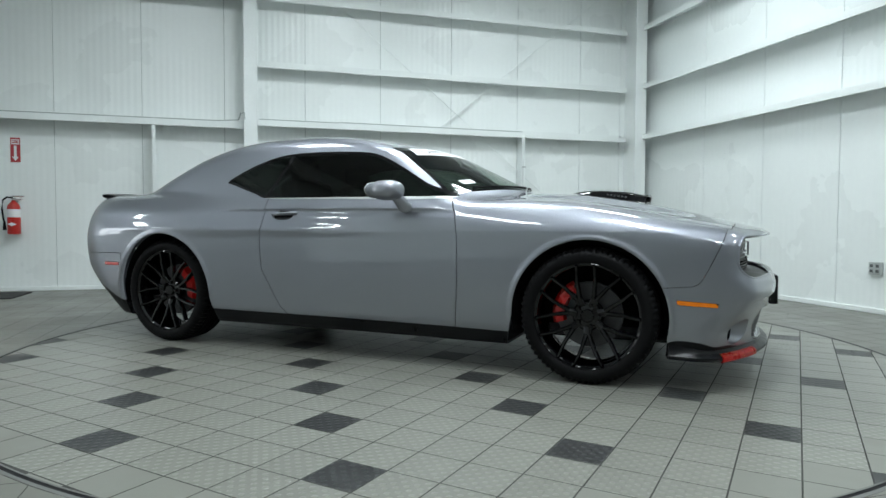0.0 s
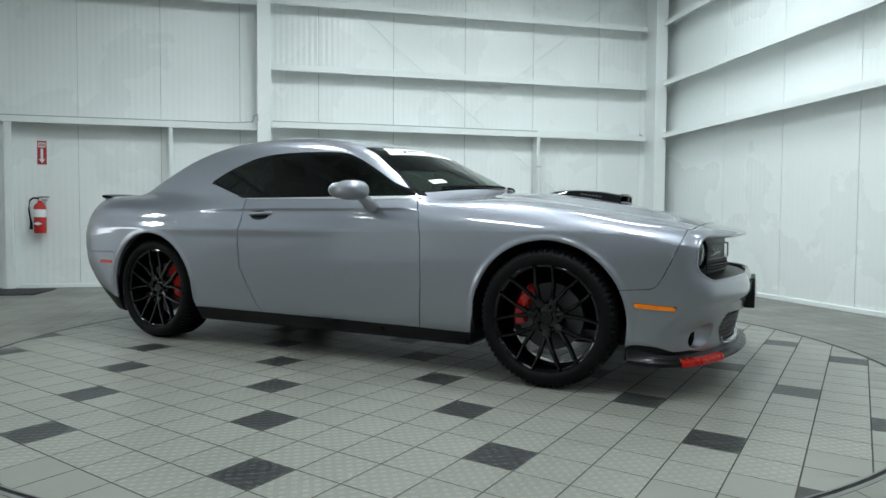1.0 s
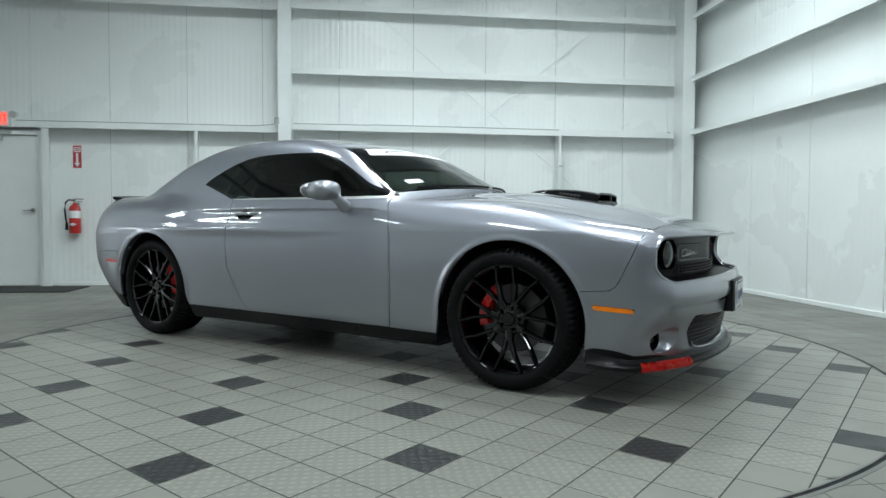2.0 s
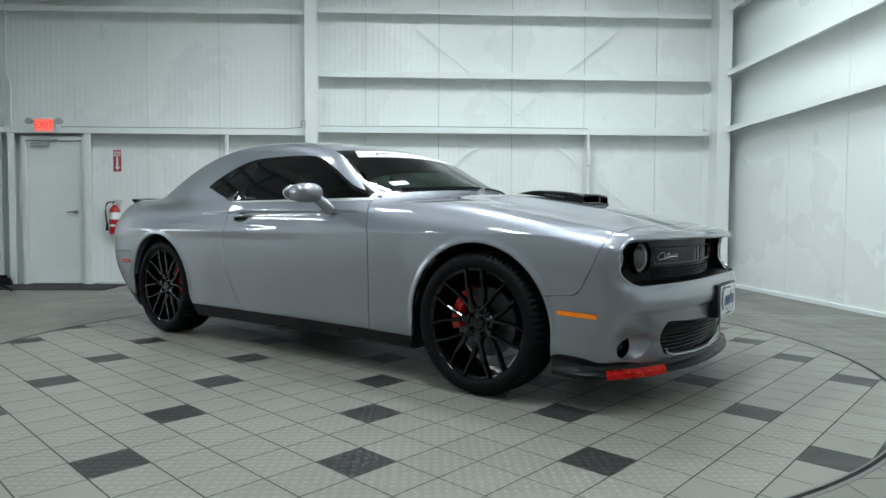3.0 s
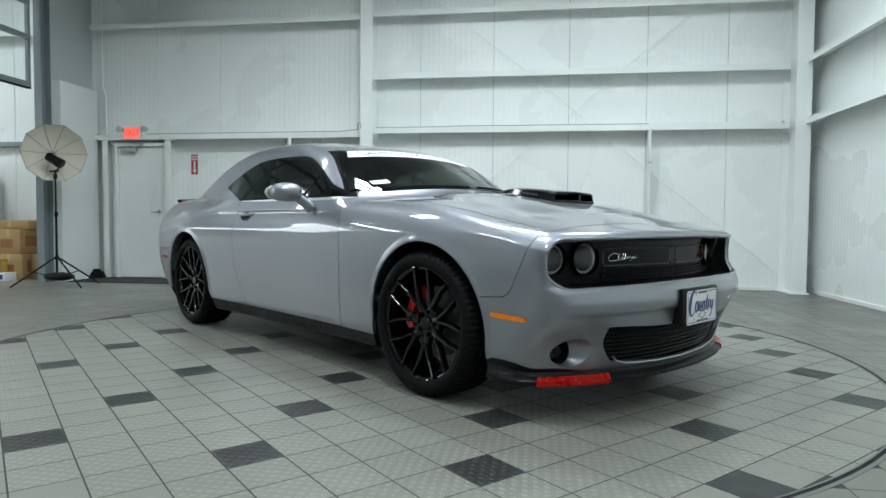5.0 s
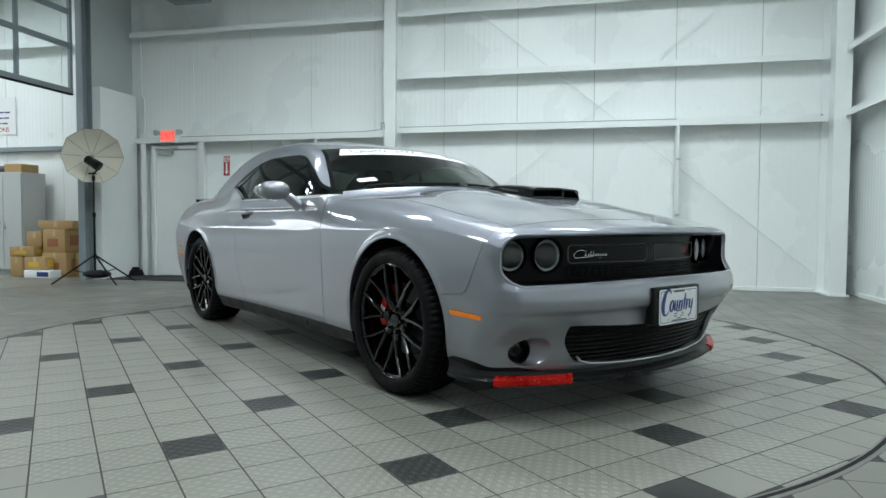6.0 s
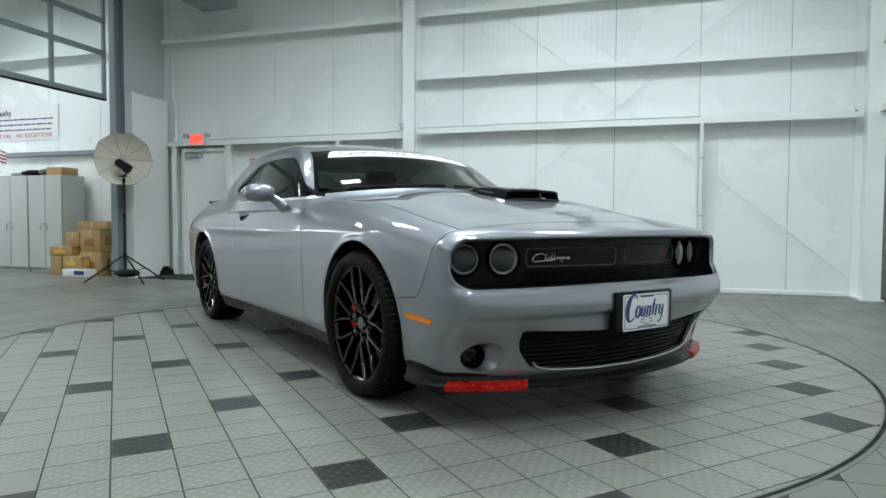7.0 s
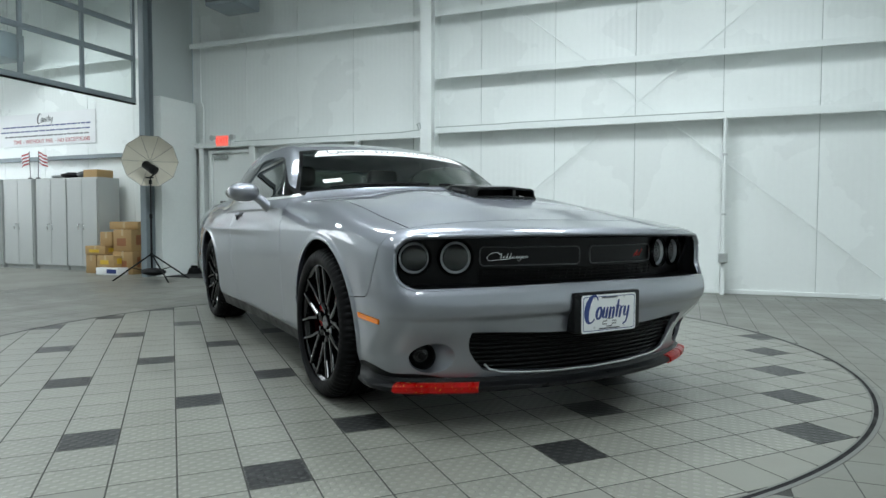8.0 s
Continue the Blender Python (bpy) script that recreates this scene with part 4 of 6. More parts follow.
# script badge as a plain flourish, red slanted strokes
def badge_stroke(name, pts, r):
    """A chrome stroke over the grille, points as (v, z)."""
    pts, r = [(-0.47 + 0.84 * (v + 0.43), 0.698 + 0.78 * (z - 0.698)) for v, z in pts], r * 0.66
    return part(name, tube([(grille_back(v) + 0.021, v, z) for v, z in pts], r, 6, upright=Vector((1, 0, 0))), CHROME, grille, "chrome script stroke")


sweep = [(-0.398 + 0.032 * math.cos(radians(t)) + 0.012 * math.sin(radians(t)), 0.701 + 0.022 * math.sin(radians(t))) for t in range(30, 310, 14)]
badge_stroke("badge", sweep + [(-0.35, 0.684), (-0.31, 0.687)], 0.0030)
for k, tall in enumerate((0.030, 0.015, 0.030, 0.030, 0.015, 0.015, 0.015, 0.015, 0.016)):
    v = -0.362 + 0.0168 * k
    badge_stroke("badge_letter", [(v, 0.690), (v + 0.006 + 0.1 * (tall - 0.013), 0.690 + tall)], 0.0028)
    badge_stroke("badge_link", [(v, 0.691), (v + 0.012, 0.693), (v + 0.018, 0.701)], 0.0020)
badge_stroke("badge_tail", [(-0.252, 0.692), (-0.260, 0.677), (-0.272, 0.677)], 0.0020)
for v0, dv, dz in ((0.352, 0.03, 0.03), (0.372, 0.012, 0.016), (0.392, 0.025, 0.034)):
    part("badge_stroke", tube([(grille_back(v0) + 0.02, v0, 0.685), (grille_back(v0) + 0.02, v0 + dv, 0.685 + dz)], 0.0028, 6), RED, grille, "red slanted badge stroke")


# headlamps
HALO = mat("lamp_halo", (0.36, 0.37, 0.39), 0.22, vary=0.03)
BOWL = mat("lamp_bowl", (0.42, 0.43, 0.44), 0.22, 0.8, vary=0.05)


def headlamp(v, r, clear):
    lamp_p = new("headlight")
    lamp_p.parent = car
    lamp_p.empty_display_size = 0.05
    turn = 14 if v > 0 else -14
    lamp_p.matrix_basis = pose(grille_back(v) + 0.004, v, 0.697, 0, 0, turn) @ pose(0, 0, 0, 0, 90, 0)
    tagged(lamp_p, "round headlight with a pale halo ring")
    part("bezel", lathe([(r * 0.98, -0.06), (r * 1.10, -0.05), (r * 1.12, 0.012), (r * 1.06, 0.022), (r * 0.99, 0.014), (r * 0.96, -0.02)], 40), BLACK_GLOSS, lamp_p, "gloss black bezel")
    part("halo", lathe([(r * 0.97, -0.012), (r * 0.95, 0.004), (r * 0.80, -0.004), (r * 0.76, -0.02)], 40), HALO, lamp_p, "pale halo ring")
    part("reflector", lathe([(r * 0.77, -0.018), (r * 0.70, -0.03), (r * 0.5, -0.045), (r * 0.45, -0.04), (0.0005, -0.04)], 40), BOWL if clear else BLACK_GLOSS, lamp_p, "reflector bowl")
    part("projector", lathe([(r * 0.46, -0.04), (r * 0.45, -0.026), (r * 0.36, -0.014), (r * 0.2, -0.008), (0.0005, -0.006)], 32), BOWL if clear else BLACK_GLOSS, lamp_p, "projector lens")
    cover = part("lens", lathe([(r * 1.0, 0.008), (r * 0.8, 0.016), (r * 0.4, 0.021), (0.0005, 0.022)], 40), LENS, lamp_p, "clear lamp lens")
    cover.visible_shadow = False


for sgn in (-1, 1):
    headlamp(sgn * 0.760, 0.066, True)
    headlamp(sgn * 0.594, 0.069, False)

# lower intake
vs = [-0.630 + 0.0525 * i for i in range(25)]
part("intake", sheet_grid([[(surface_u(v, z) - (0.02 if i in (0, 3) else 0.075), v, z) for v in vs] for i, z in enumerate((0.202, 0.220, 0.412, 0.428))]), BLACK_GRILLE, car, "black lower intake recess")
for i in range(9):
    z = 0.236 + 0.0195 * i
    half = min(0.588, 0.510 + (z - 0.24) * 0.82)
    part("intake_slat", tube([(surface_u(half * (k / 10 - 1), z) - 0.035, half * (k / 10 - 1), z) for k in range(21)], 0.0055, 6), BLACK_GRILLE, car, "black intake slat")
part("intake_trim", tube([(surface_u(v, z) + 0.001, v, z) for v, z in [(0.936 * q, z) for q, z in [(0.625, 0.36), (0.61, 0.33), (0.575, 0.285), (0.535, 0.248), (0.48, 0.233), (0.40, 0.227), (0.25, 0.220), (0, 0.216), (-0.25, 0.220), (-0.40, 0.227), (-0.48, 0.233), (-0.535, 0.248), (-0.560, 0.270)]]], 0.0045, 6), GALV, car, "thin bright intake trim")

# fog lamps in dished pockets
for sgn in (-1, 1):
    fog = new("fog_light")
    fog.parent = car
    fog.empty_display_size = 0.05
    v = sgn * 0.735
    u0 = surface_u(v, 0.298)
    slope = math.degrees(math.atan2(surface_u(abs(v) - 0.03, 0.298) - surface_u(abs(v) + 0.03, 0.298), 0.06))
    fog.matrix_basis = pose(u0 - 0.048, v, 0.298, 0, 0, sgn * slope * 0.6) @ pose(0, 0, 0, 0, 90, 0)
    tagged(fog, "round black fog light in a silver dish")
    inv, rings = fog.matrix_basis.inverted(), []
    for k in range(36):
        t = 2 * math.pi * k / 36
        rv, rz = sgn * 0.720 + 0.082 * math.cos(t), 0.300 + 0.066 * math.sin(t)
        rim_p = inv @ Vector((surface_u(rv, rz) + 0.0005, rv, rz))
        in_p = Vector((-0.052 * math.sin(t), 0.052 * math.cos(t), -0.006))
        roll = rim_p.lerp(in_p, 0.12) + Vector((0, 0, 0.002))
        rings.append([rim_p, roll, rim_p.lerp(in_p, 0.6) - Vector((0, 0, 0.005)), in_p])
    bm = sheet_grid([[ring[j] for ring in rings] for j in range(4)], True)
    part("dish", bm, PAINT, fog, "silver fog light dish")
    part("bezel", lathe([(0.056, -0.012), (0.056, 0.006), (0.049, 0.010), (0.045, 0.002), (0.043, -0.02)], 36), BLACK_GLOSS, fog, "gloss black bezel")
    part("lens", lathe([(0.044, -0.018), (0.036, -0.012), (0.0005, -0.008)], 32), BLACK_GLOSS, fog, "dark fog lens")
    part("bulb", lathe([(0.018, -0.010), (0.016, 0.001), (0.0005, 0.004)], 24), BLACK_GRILLE, fog, "fog light projector")

# chin splitter with red edge guards
def skin_at(theta, z):
    """The point of the plan outline seen from (0.2, 0) at angle theta."""
    lo, hi = 0.05, 1.4
    for _ in range(20):
        m = (lo + hi) / 2
        if shape(np.array([0.2 + m * math.cos(theta)]), np.array([abs(m * math.sin(theta))]), np.array([z]))[0] < 0:
            lo = m
        else:
            hi = m
    return 0.2 + lo * math.cos(theta), lo * math.sin(theta)


def lip_section(theta, grow=0.0):
    u, v = skin_at(theta, 0.215)
    d = Vector((math.cos(theta) * 1.0, math.sin(theta), 0)).normalized()
    edge = abs(math.degrees(theta))
    fin = max(0.0, (edge - 66) / 11) ** 2
    out = 0.040 - 0.018 * fin
    top = 0.214 + 0.055 * fin
    prof = [(-0.05, 0.155), (out - 0.004 + grow, 0.163 - grow), (out + 0.004 + grow, 0.170), (out + 0.004 + grow, 0.182), (out - 0.006, 0.190 + grow), (0.012, 0.198 + grow + 0.02 * fin), (0.004, top), (-0.05, top)]
    if grow:
        prof = [(out - 0.05, 0.160), (out - 0.004, 0.157), (out + 0.010, 0.166), (out + 0.010, 0.186), (out - 0.004, 0.196), (out - 0.022, 0.199), (out - 0.05, 0.195)]
    return [(u + d.x * a, v + d.y * a, z) for a, z in prof]


def swept(t0, t1, n, grow=0.0):
    rows = [lip_section(radians(t0 + (t1 - t0) * i / n), grow) for i in range(n + 1)]
    bm = sheet_grid(rows, True)
    bm.verts.ensure_lookup_table()
    k = len(rows[0])
    bm.faces.new([bm.verts[i] for i in range(k)])
    bm.faces.new([bm.verts[len(rows) * k - 1 - i] for i in range(k)])
    return bm


part("chin_splitter", swept(-77, 77, 70), BLACK_PLASTIC, car, "satin black chin splitter")
part("splitter_guard", swept(-62, -42, 14, 0.004), TAPE_RED, car, "red plastic shipping guard with yellow specks")
part("splitter_guard", swept(42, 62, 14, 0.004), TAPE_RED, car, "red plastic shipping guard with yellow specks")

# plate on a black bracket
bm = boxed((0.90, -0.178, 0.386), (0.957, 0.197, 0.552), 0.008)
part("plate_bracket", bm, BLACK_PLASTIC, car, "black moulded plate bracket")
face_m = Matrix(((0, 0, 1, 0.959), (1, 0, 0, 0.010), (0, 1, 0, 0.462), (0, 0, 0, 1)))
plate = part("plate", slab(rounded(0.310, 0.158, 0.012), 0.003, face_m), PAPER, car, "white dealer plate with blue print")
raised = face_m @ Matrix.Translation((0, 0, 0.003))
outer, inner = rounded(0.296, 0.144, 0.01), rounded(0.290, 0.138, 0.009)
bm = bmesh.new()
a = [bm.verts.new((x, y, 0.0008)) for x, y in outer]
b = [bm.verts.new((x, y, 0.0008)) for x, y in inner]
for i in range(len(a)):
    j = (i + 1) % len(a)
    bm.faces.new((a[i], a[j], b[j], b[i]))
bm.transform(raised)
part("plate_border", bm, BLUE_PRINT, plate)


def stroke(name, pts, w, material, m, parent):
    """A flat pen stroke along points in x, y."""
    bm = bmesh.new()
    rows = []
    for i, p in enumerate(pts):
        a, b = pts[max(i - 1, 0)], pts[min(i + 1, len(pts) - 1)]
        d = math.hypot(b[0] - a[0], b[1] - a[1]) or 1
        nx, ny = -(b[1] - a[1]) / d, (b[0] - a[0]) / d
        ww = w * (p[2] if len(p) > 2 else 1)
        rows.append([bm.verts.new((p[0] + nx * ww, p[1] + ny * ww, 0.0012)), bm.verts.new((p[0] - nx * ww, p[1] - ny * ww, 0.0012))])
    for p, q in zip(rows, rows[1:]):
        bm.faces.new((p[0], p[1], q[1], q[0]))
    bm.transform(m)
    return part(name, bm, material, parent)


def flourish(m, parent, s, material, thin=1.0):
    """A dealer's script mark as plain shapes: a large crescent, a ring and a row of slanted strokes."""
    lean = lambda x, y: (s * (x + 0.22 * y), s * y)
    crescent = [(*lean(-0.36 + 0.105 * math.cos(t), 0.02 + 0.20 * math.sin(t)), 0.35 + 1.1 * max(0.0, -math.cos(t))) for t in [radians(40 + 275 * i / 28) for i in range(29)]]
    stroke("script_stroke", crescent, s * 0.026 * thin, material, m, parent)
    ring = [(*lean(-0.215 + 0.045 * math.cos(t), -0.045 + 0.085 * math.sin(t)), 0.5 + 0.6 * abs(math.cos(t))) for t in [radians(15 * i) for i in range(25)]]
    stroke("script_stroke", ring, s * 0.018 * thin, material, m, parent)
    for x, top, foot in ((-0.125, 0.04, -0.12), (-0.06, 0.04, -0.13), (0.005, 0.04, -0.13), (0.075, 0.03, -0.13), (0.145, 0.14, -0.12), (0.215, 0.04, -0.13), (0.30, 0.04, -0.10), (0.375, 0.04, -0.13)):
        stroke("script_stroke", [(*lean(x, top), 0.7), (*lean(x, (top + foot) / 2), 1.15), (*lean(x, foot), 0.8)], s * 0.018 * thin, material, m, parent)
    for x0, y0, x1, y1 in ((-0.125, -0.12, -0.06, -0.10), (0.005, 0.0, 0.075, 0.035), (0.10, 0.045, 0.19, 0.045), (0.215, 0.0, 0.265, 0.04), (0.30, -0.11, 0.375, -0.08)):
        stroke("script_stroke", [(*lean(x0, y0), 0.8), (*lean(x1, y1), 0.8)], s * 0.010 * thin, material, m @ Matrix.Translation((0, 0, 0.0003)), parent)
    stroke("script_stroke", [(*lean(0.375, -0.10), 1.0), (*lean(0.365, -0.20), 0.8), (*lean(0.30, -0.235), 0.6)], s * 0.014 * thin, material, m @ Matrix.Translation((0, 0, 0.0003)), parent)


flourish(raised @ Matrix.Translation((0.004, 0.014, 0)), plate, 0.285, BLUE_PRINT, 1.3)
emblem = [(-0.040, -0.046), (-0.036, -0.034), (-0.016, -0.034), (-0.013, -0.024), (0.018, -0.024), (0.016, -0.034), (0.040, -0.034), (0.036, -0.046), (0.014, -0.046), (0.012, -0.056), (-0.018, -0.056), (-0.016, -0.046), (-0.040, -0.046)]
stroke("plate_mark", emblem, 0.0022, DARK_GREY, raised, plate)
stroke("plate_mark", [(-0.045, 0.066), (0.045, 0.066)], 0.0035, DARK_GREY, raised, plate)
stroke("plate_mark", [(-0.06, -0.0645), (0.06, -0.0645)], 0.0028, DARK_GREY, raised, plate)
for x, y in ((-0.085, 0.064), (0.085, 0.064), (-0.085, -0.058), (0.085, -0.058)):
    part("plate_screw", slab([(0.004 * math.cos(k), 0.004 * math.sin(k)) for k in [radians(45 * i) for i in range(8)]], 0.0015, raised @ Matrix.Translation((x, y, 0))), GALV, plate)

# hood scoop, gloss black, with two front mouths
def scoop_z(u):
    return float(top_z(np.array([u]))[0]) + 0.026


SCOOP = spline((-0.16, 0.002), (-0.10, 0.018), (0.0, 0.035), (0.10, 0.044), (0.20, 0.049), (0.29, 0.047), (0.33, 0.043))
rows = []
for i in range(22):
    u = -0.16 + 0.455 * i / 21
    h, base = float(SCOOP(np.array([u]))[0]), scoop_z(u)
    w = 0.12 + 0.072 * (i / 21) ** 0.6
    row = []
    for k in range(19):
        s = -1 + 2 * k / 18
        zz = h * (1 - max(0, (abs(s) - 0.80) / 0.20) ** 2.0)
        row.append((u, 0.0 + w * s, base + 0.004 + zz))
    rows.append(row)
scoop = part("hood_scoop", sheet_grid(rows), BLACK_GLOSS, car, "gloss black shaker scoop through the hood")
back_plate = boxed((0.18, -0.165, scoop_z(0.2) - 0.02), (0.19, 0.165, scoop_z(0.2) + 0.040))
scoop.matrix_basis = pose(-0.07, 0, 0.011)
part("scoop_throat", back_plate, RUBBER, scoop, "dark scoop throat")
u, base = 0.295, scoop_z(0.295)
frame_pts = [(u + 0.012 * (1 - abs(x) / 0.19), x, base + 0.005 + y) for x, y in ((-0.190, 0.0), (-0.176, 0.037), (-0.155, 0.045), (0, 0.050), (0.155, 0.045), (0.176, 0.037), (0.190, 0.0), (0, 0.004))]
part("scoop_rim", tube(frame_pts, 0.0075, 8, True), BLACK_GLOSS, scoop, "gloss black mouth rim")
part("scoop_divider", boxed((0.22, 0.035, base - 0.005), (0.305, 0.055, base + 0.049), 0.004), BLACK_GLOSS, scoop)
for sgn in (-1, 1):
    for k in range(6):
        uu = 0.06 + 0.022 * k
        part("scoop_mark", boxed((uu, sgn * 0.184 - 0.0005, scoop_z(uu) + 0.016), (uu + 0.013, sgn * 0.184 + 0.0005, scoop_z(uu) + 0.025)), DARK_GREY, scoop, "small grey mark")

# mirrors
def mirror(sgn):
    top = new("side_mirror")
    top.parent = car
    top.empty_display_size = 0.05
    top.matrix_basis = Matrix.Identity(4)
    tagged(top, "silver door mirror on an angled stalk")
    bm = bmesh.new()
    bmesh.ops.create_uvsphere(bm, u_segments=40, v_segments=24, radius=1.0)
    for v in bm.verts:
        x, y, z = v.co
        n = (abs(x) ** 2.5 + abs(y) ** 2.5 + abs(z) ** 2.3) ** (1 / 2.4)
        v.co = Vector((x, y, z)) / n
        v.co.x = max(v.co.x, -0.88) * (1 - 0.12 * max(0, v.co.y))
    bm.transform(Matrix.LocRotScale((-1.108, sgn * 1.035, 1.026), Euler((0, 0, sgn * radians(14))), (0.098, 0.092, 0.058)))
    part("housing", bm, PAINT, top, "silver mirror shell")
    m = Matrix.LocRotScale((-1.190, sgn * 1.053, 1.026), Euler((0, 0, sgn * radians(14))), (0.004, 0.074, 0.046))
    bm = bmesh.new()
    bmesh.ops.create_uvsphere(bm, u_segments=24, v_segments=12, radius=1.0)
    bm.transform(m)
    part("glass", bm, CHROME, top, "mirror glass")
    rows = []
    for i in range(13):
        t = i / 12
        c = Vector((-1.115, sgn * 0.985, 1.005)).lerp(Vector((-1.065, sgn * 0.900, 0.935)), t) + Vector((0, 0, 0.012 * math.sin(math.pi * t)))
        ru, rz = 0.034 + 0.030 * max(0, t - 0.6), 0.022 + 0.012 * t
        rows.append([(c.x + ru * math.cos(a), c.y - sgn * 0.010 * math.sin(a), c.z + rz * math.sin(a)) for a in [2 * math.pi * k / 16 for k in range(16)]])
    part("stalk", sheet_grid(rows, True), PAINT, top, "silver mirror stalk")


mirror(-1)
mirror(1)

# door handles
for sgn, door_p in ((-1, door_panel_r), (1, door_panel_l)):
    bar = []
    for i in range(17):
        u = -2.02 + 0.185 * i / 16
        z = 0.893 + 0.006 * i / 16
        lo, hi = 0.7, 1.1
        for _ in range(18):
            m = (lo + hi) / 2
            if shape(np.array([u]), np.array([m]), np.array([z]))[0] < 0:
                lo = m
            else:
                hi = m
        bar.append((u, sgn * (lo + 0.022 * math.sin(math.pi * i / 16) ** 0.6 - 0.006), z))
    part("handle", tube(bar, 0.0115, 10), PAINT, door_p, "silver pull handle")

# deck spoiler
rows = []
for i in range(31):
    v = -0.66 + 1.32 * i / 30
    tail_x = -3.875 + 0.16 * (abs(v) / 0.8) ** 2.4
    drop = 0.02 * (abs(v) / 0.7) ** 4
    rows.append([(tail_x + 0.17, v, 1.040 - drop), (tail_x + 0.06, v, 1.058 - drop), (tail_x - 0.03, v, 1.068 - drop), (tail_x - 0.045, v, 1.061 - drop), (tail_x - 0.03, v, 1.045 - drop), (tail_x + 0.02, v, 1.030 - drop)])
bm = sheet_grid(rows, True)
part("spoiler", bm, BLACK_PLASTIC, car, "satin black deck lid spoiler")

# cabin
part("dashboard", sheet_grid([[(u, v, z) for v in [-0.72 + 0.08 * i for i in range(19)]] for u, z in ((-0.62, 0.975), (-0.75, 0.992), (-0.95, 0.985), (-1.05, 0.965), (-1.08, 0.90), (-1.05, 0.60))]), SEAT, car, "black dashboard top")
part("cabin_floor", boxed((-3.3, -0.78, 0.24), (-0.95, 0.78, 0.30)), SEAT, car, "dark cabin floor")
part("rear_bench", boxed((-3.25, -0.62, 0.30), (-2.75, 0.62, 0.98), 0.06), SEAT, car, "dark rear bench")
for sgn in (-1, 1):
    c = sgn * 0.37
    seat = new("front_seat")
    seat.parent = car
    seat.empty_display_size = 0.1
    tagged(seat, "dark cloth bucket seat")
    part("cushion", boxed((-1.95, c - 0.26, 0.32), (-1.45, c + 0.26, 0.60), 0.06, 3), SEAT, seat)
    bm = bmesh.new()
    box(bm, (-0.09, c - 0.25, 0.0), (0.05, c + 0.25, 0.60), 0.05, 3)
    bm.transform(pose(-1.95, 0, 0.55, 0, -14, 0))
    part("backrest", bm, SEAT, seat)
    bm = bmesh.new()
    box(bm, (-0.06, c - 0.13, 0.61), (0.05, c + 0.13, 0.76), 0.035, 3)
    bm.transform(pose(-1.95, 0, 0.55, 0, -14, 0))
    part("headrest", bm, SEAT, seat)
bm = bmesh.new()
circle = [(0.185 * math.cos(t), 0.185 * math.sin(t), 0) for t in [2 * math.pi * k / 36 for k in range(36)]]
wheel_m = pose(-1.28, 0.37, 0.90, 0, -66, 0)
part("steering_wheel", tube([wheel_m @ Vector(p) for p in circle], 0.016, 8, True), BLACK_PLASTIC, car, "black steering wheel")

DARK_PRINT = mat("dark_print", (0.02, 0.022, 0.03), 0.5)


# lettering on the windscreen strip: one dark script mark and unreadable bars
def on_screen(v, w):
    """A point on the windscreen at v, where w is the distance along the middle line."""
    lo, hi = -1.6, -0.4
    for _ in range(20):
        m = (lo + hi) / 2
        if m + float(wrap(np.array([m]))[0]) * v * v < w:
            lo = m
        else:
            hi = m
    u = lo
    z = float(roof_z(np.array([w]))[0]) - 0.042 * (abs(v) / 0.7) ** 2.2
    p = np.array([[u, v, z]])
    for _ in range(2):
        value, grad = slope_at(p)
        p = p - (value / np.maximum((grad ** 2).sum(1), 0.2))[:, None] * grad
    _, grad = slope_at(p)
    return Vector(p[0] + 0.004 * grad[0] / np.linalg.norm(grad[0]))


def screen_stroke(points, w):
    """A pen stroke lying on the windscreen strip, points as (v, distance)."""
    bm = bmesh.new()
    rws = []
    for i, p in enumerate(points):
        a, b = points[max(i - 1, 0)], points[min(i + 1, len(points) - 1)]
        d = math.hypot(b[0] - a[0], b[1] - a[1]) or 1
        nx, ny = -(b[1] - a[1]) / d * w, (b[0] - a[0]) / d * w
        rws.append([bm.verts.new(on_screen(p[0] + nx, p[1] + ny)), bm.verts.new(on_screen(p[0] - nx, p[1] - ny))])
    for p, q in zip(rws, rws[1:]):
        bm.faces.new((p[0], p[1], q[1], q[0]))
    part("banner_mark", bm, DARK_PRINT, car, "dark unreadable script mark")


loop = [(-0.435 - 0.035 * math.cos(radians(a)), -1.10 + 0.042 * math.sin(radians(a))) for a in range(-50, 230, 20)]
screen_stroke(loop, 0.0045)
for v0, v1, tall, wave in ((-0.40, -0.22, 0.018, 0.030), (-0.16, 0.02, 0.024, 0.042), (0.06, 0.22, 0.022, 0.036), (0.26, 0.44, 0.020, 0.034)):
    n = 44
    screen_stroke([(v0 + (v1 - v0) * i / n + 0.007 * math.sin(i * 0.7), -1.095 + tall * math.sin((v1 - v0) * i / n / wave * 6.28)) for i in range(n + 1)], 0.0042)

# wipers along the foot of the windscreen
for v0, v1, w0, w1 in ((-0.60, -0.02, -0.590, -0.578), (0.06, 0.50, -0.578, -0.588)):
    line = [on_screen(v0 + (v1 - v0) * i / 10, w0 + (w1 - w0) * i / 10) + Vector((0.003, 0, 0.006)) for i in range(11)]
    part("wiper", tube(line, 0.008, 6), RUBBER, car, "black wiper blade")

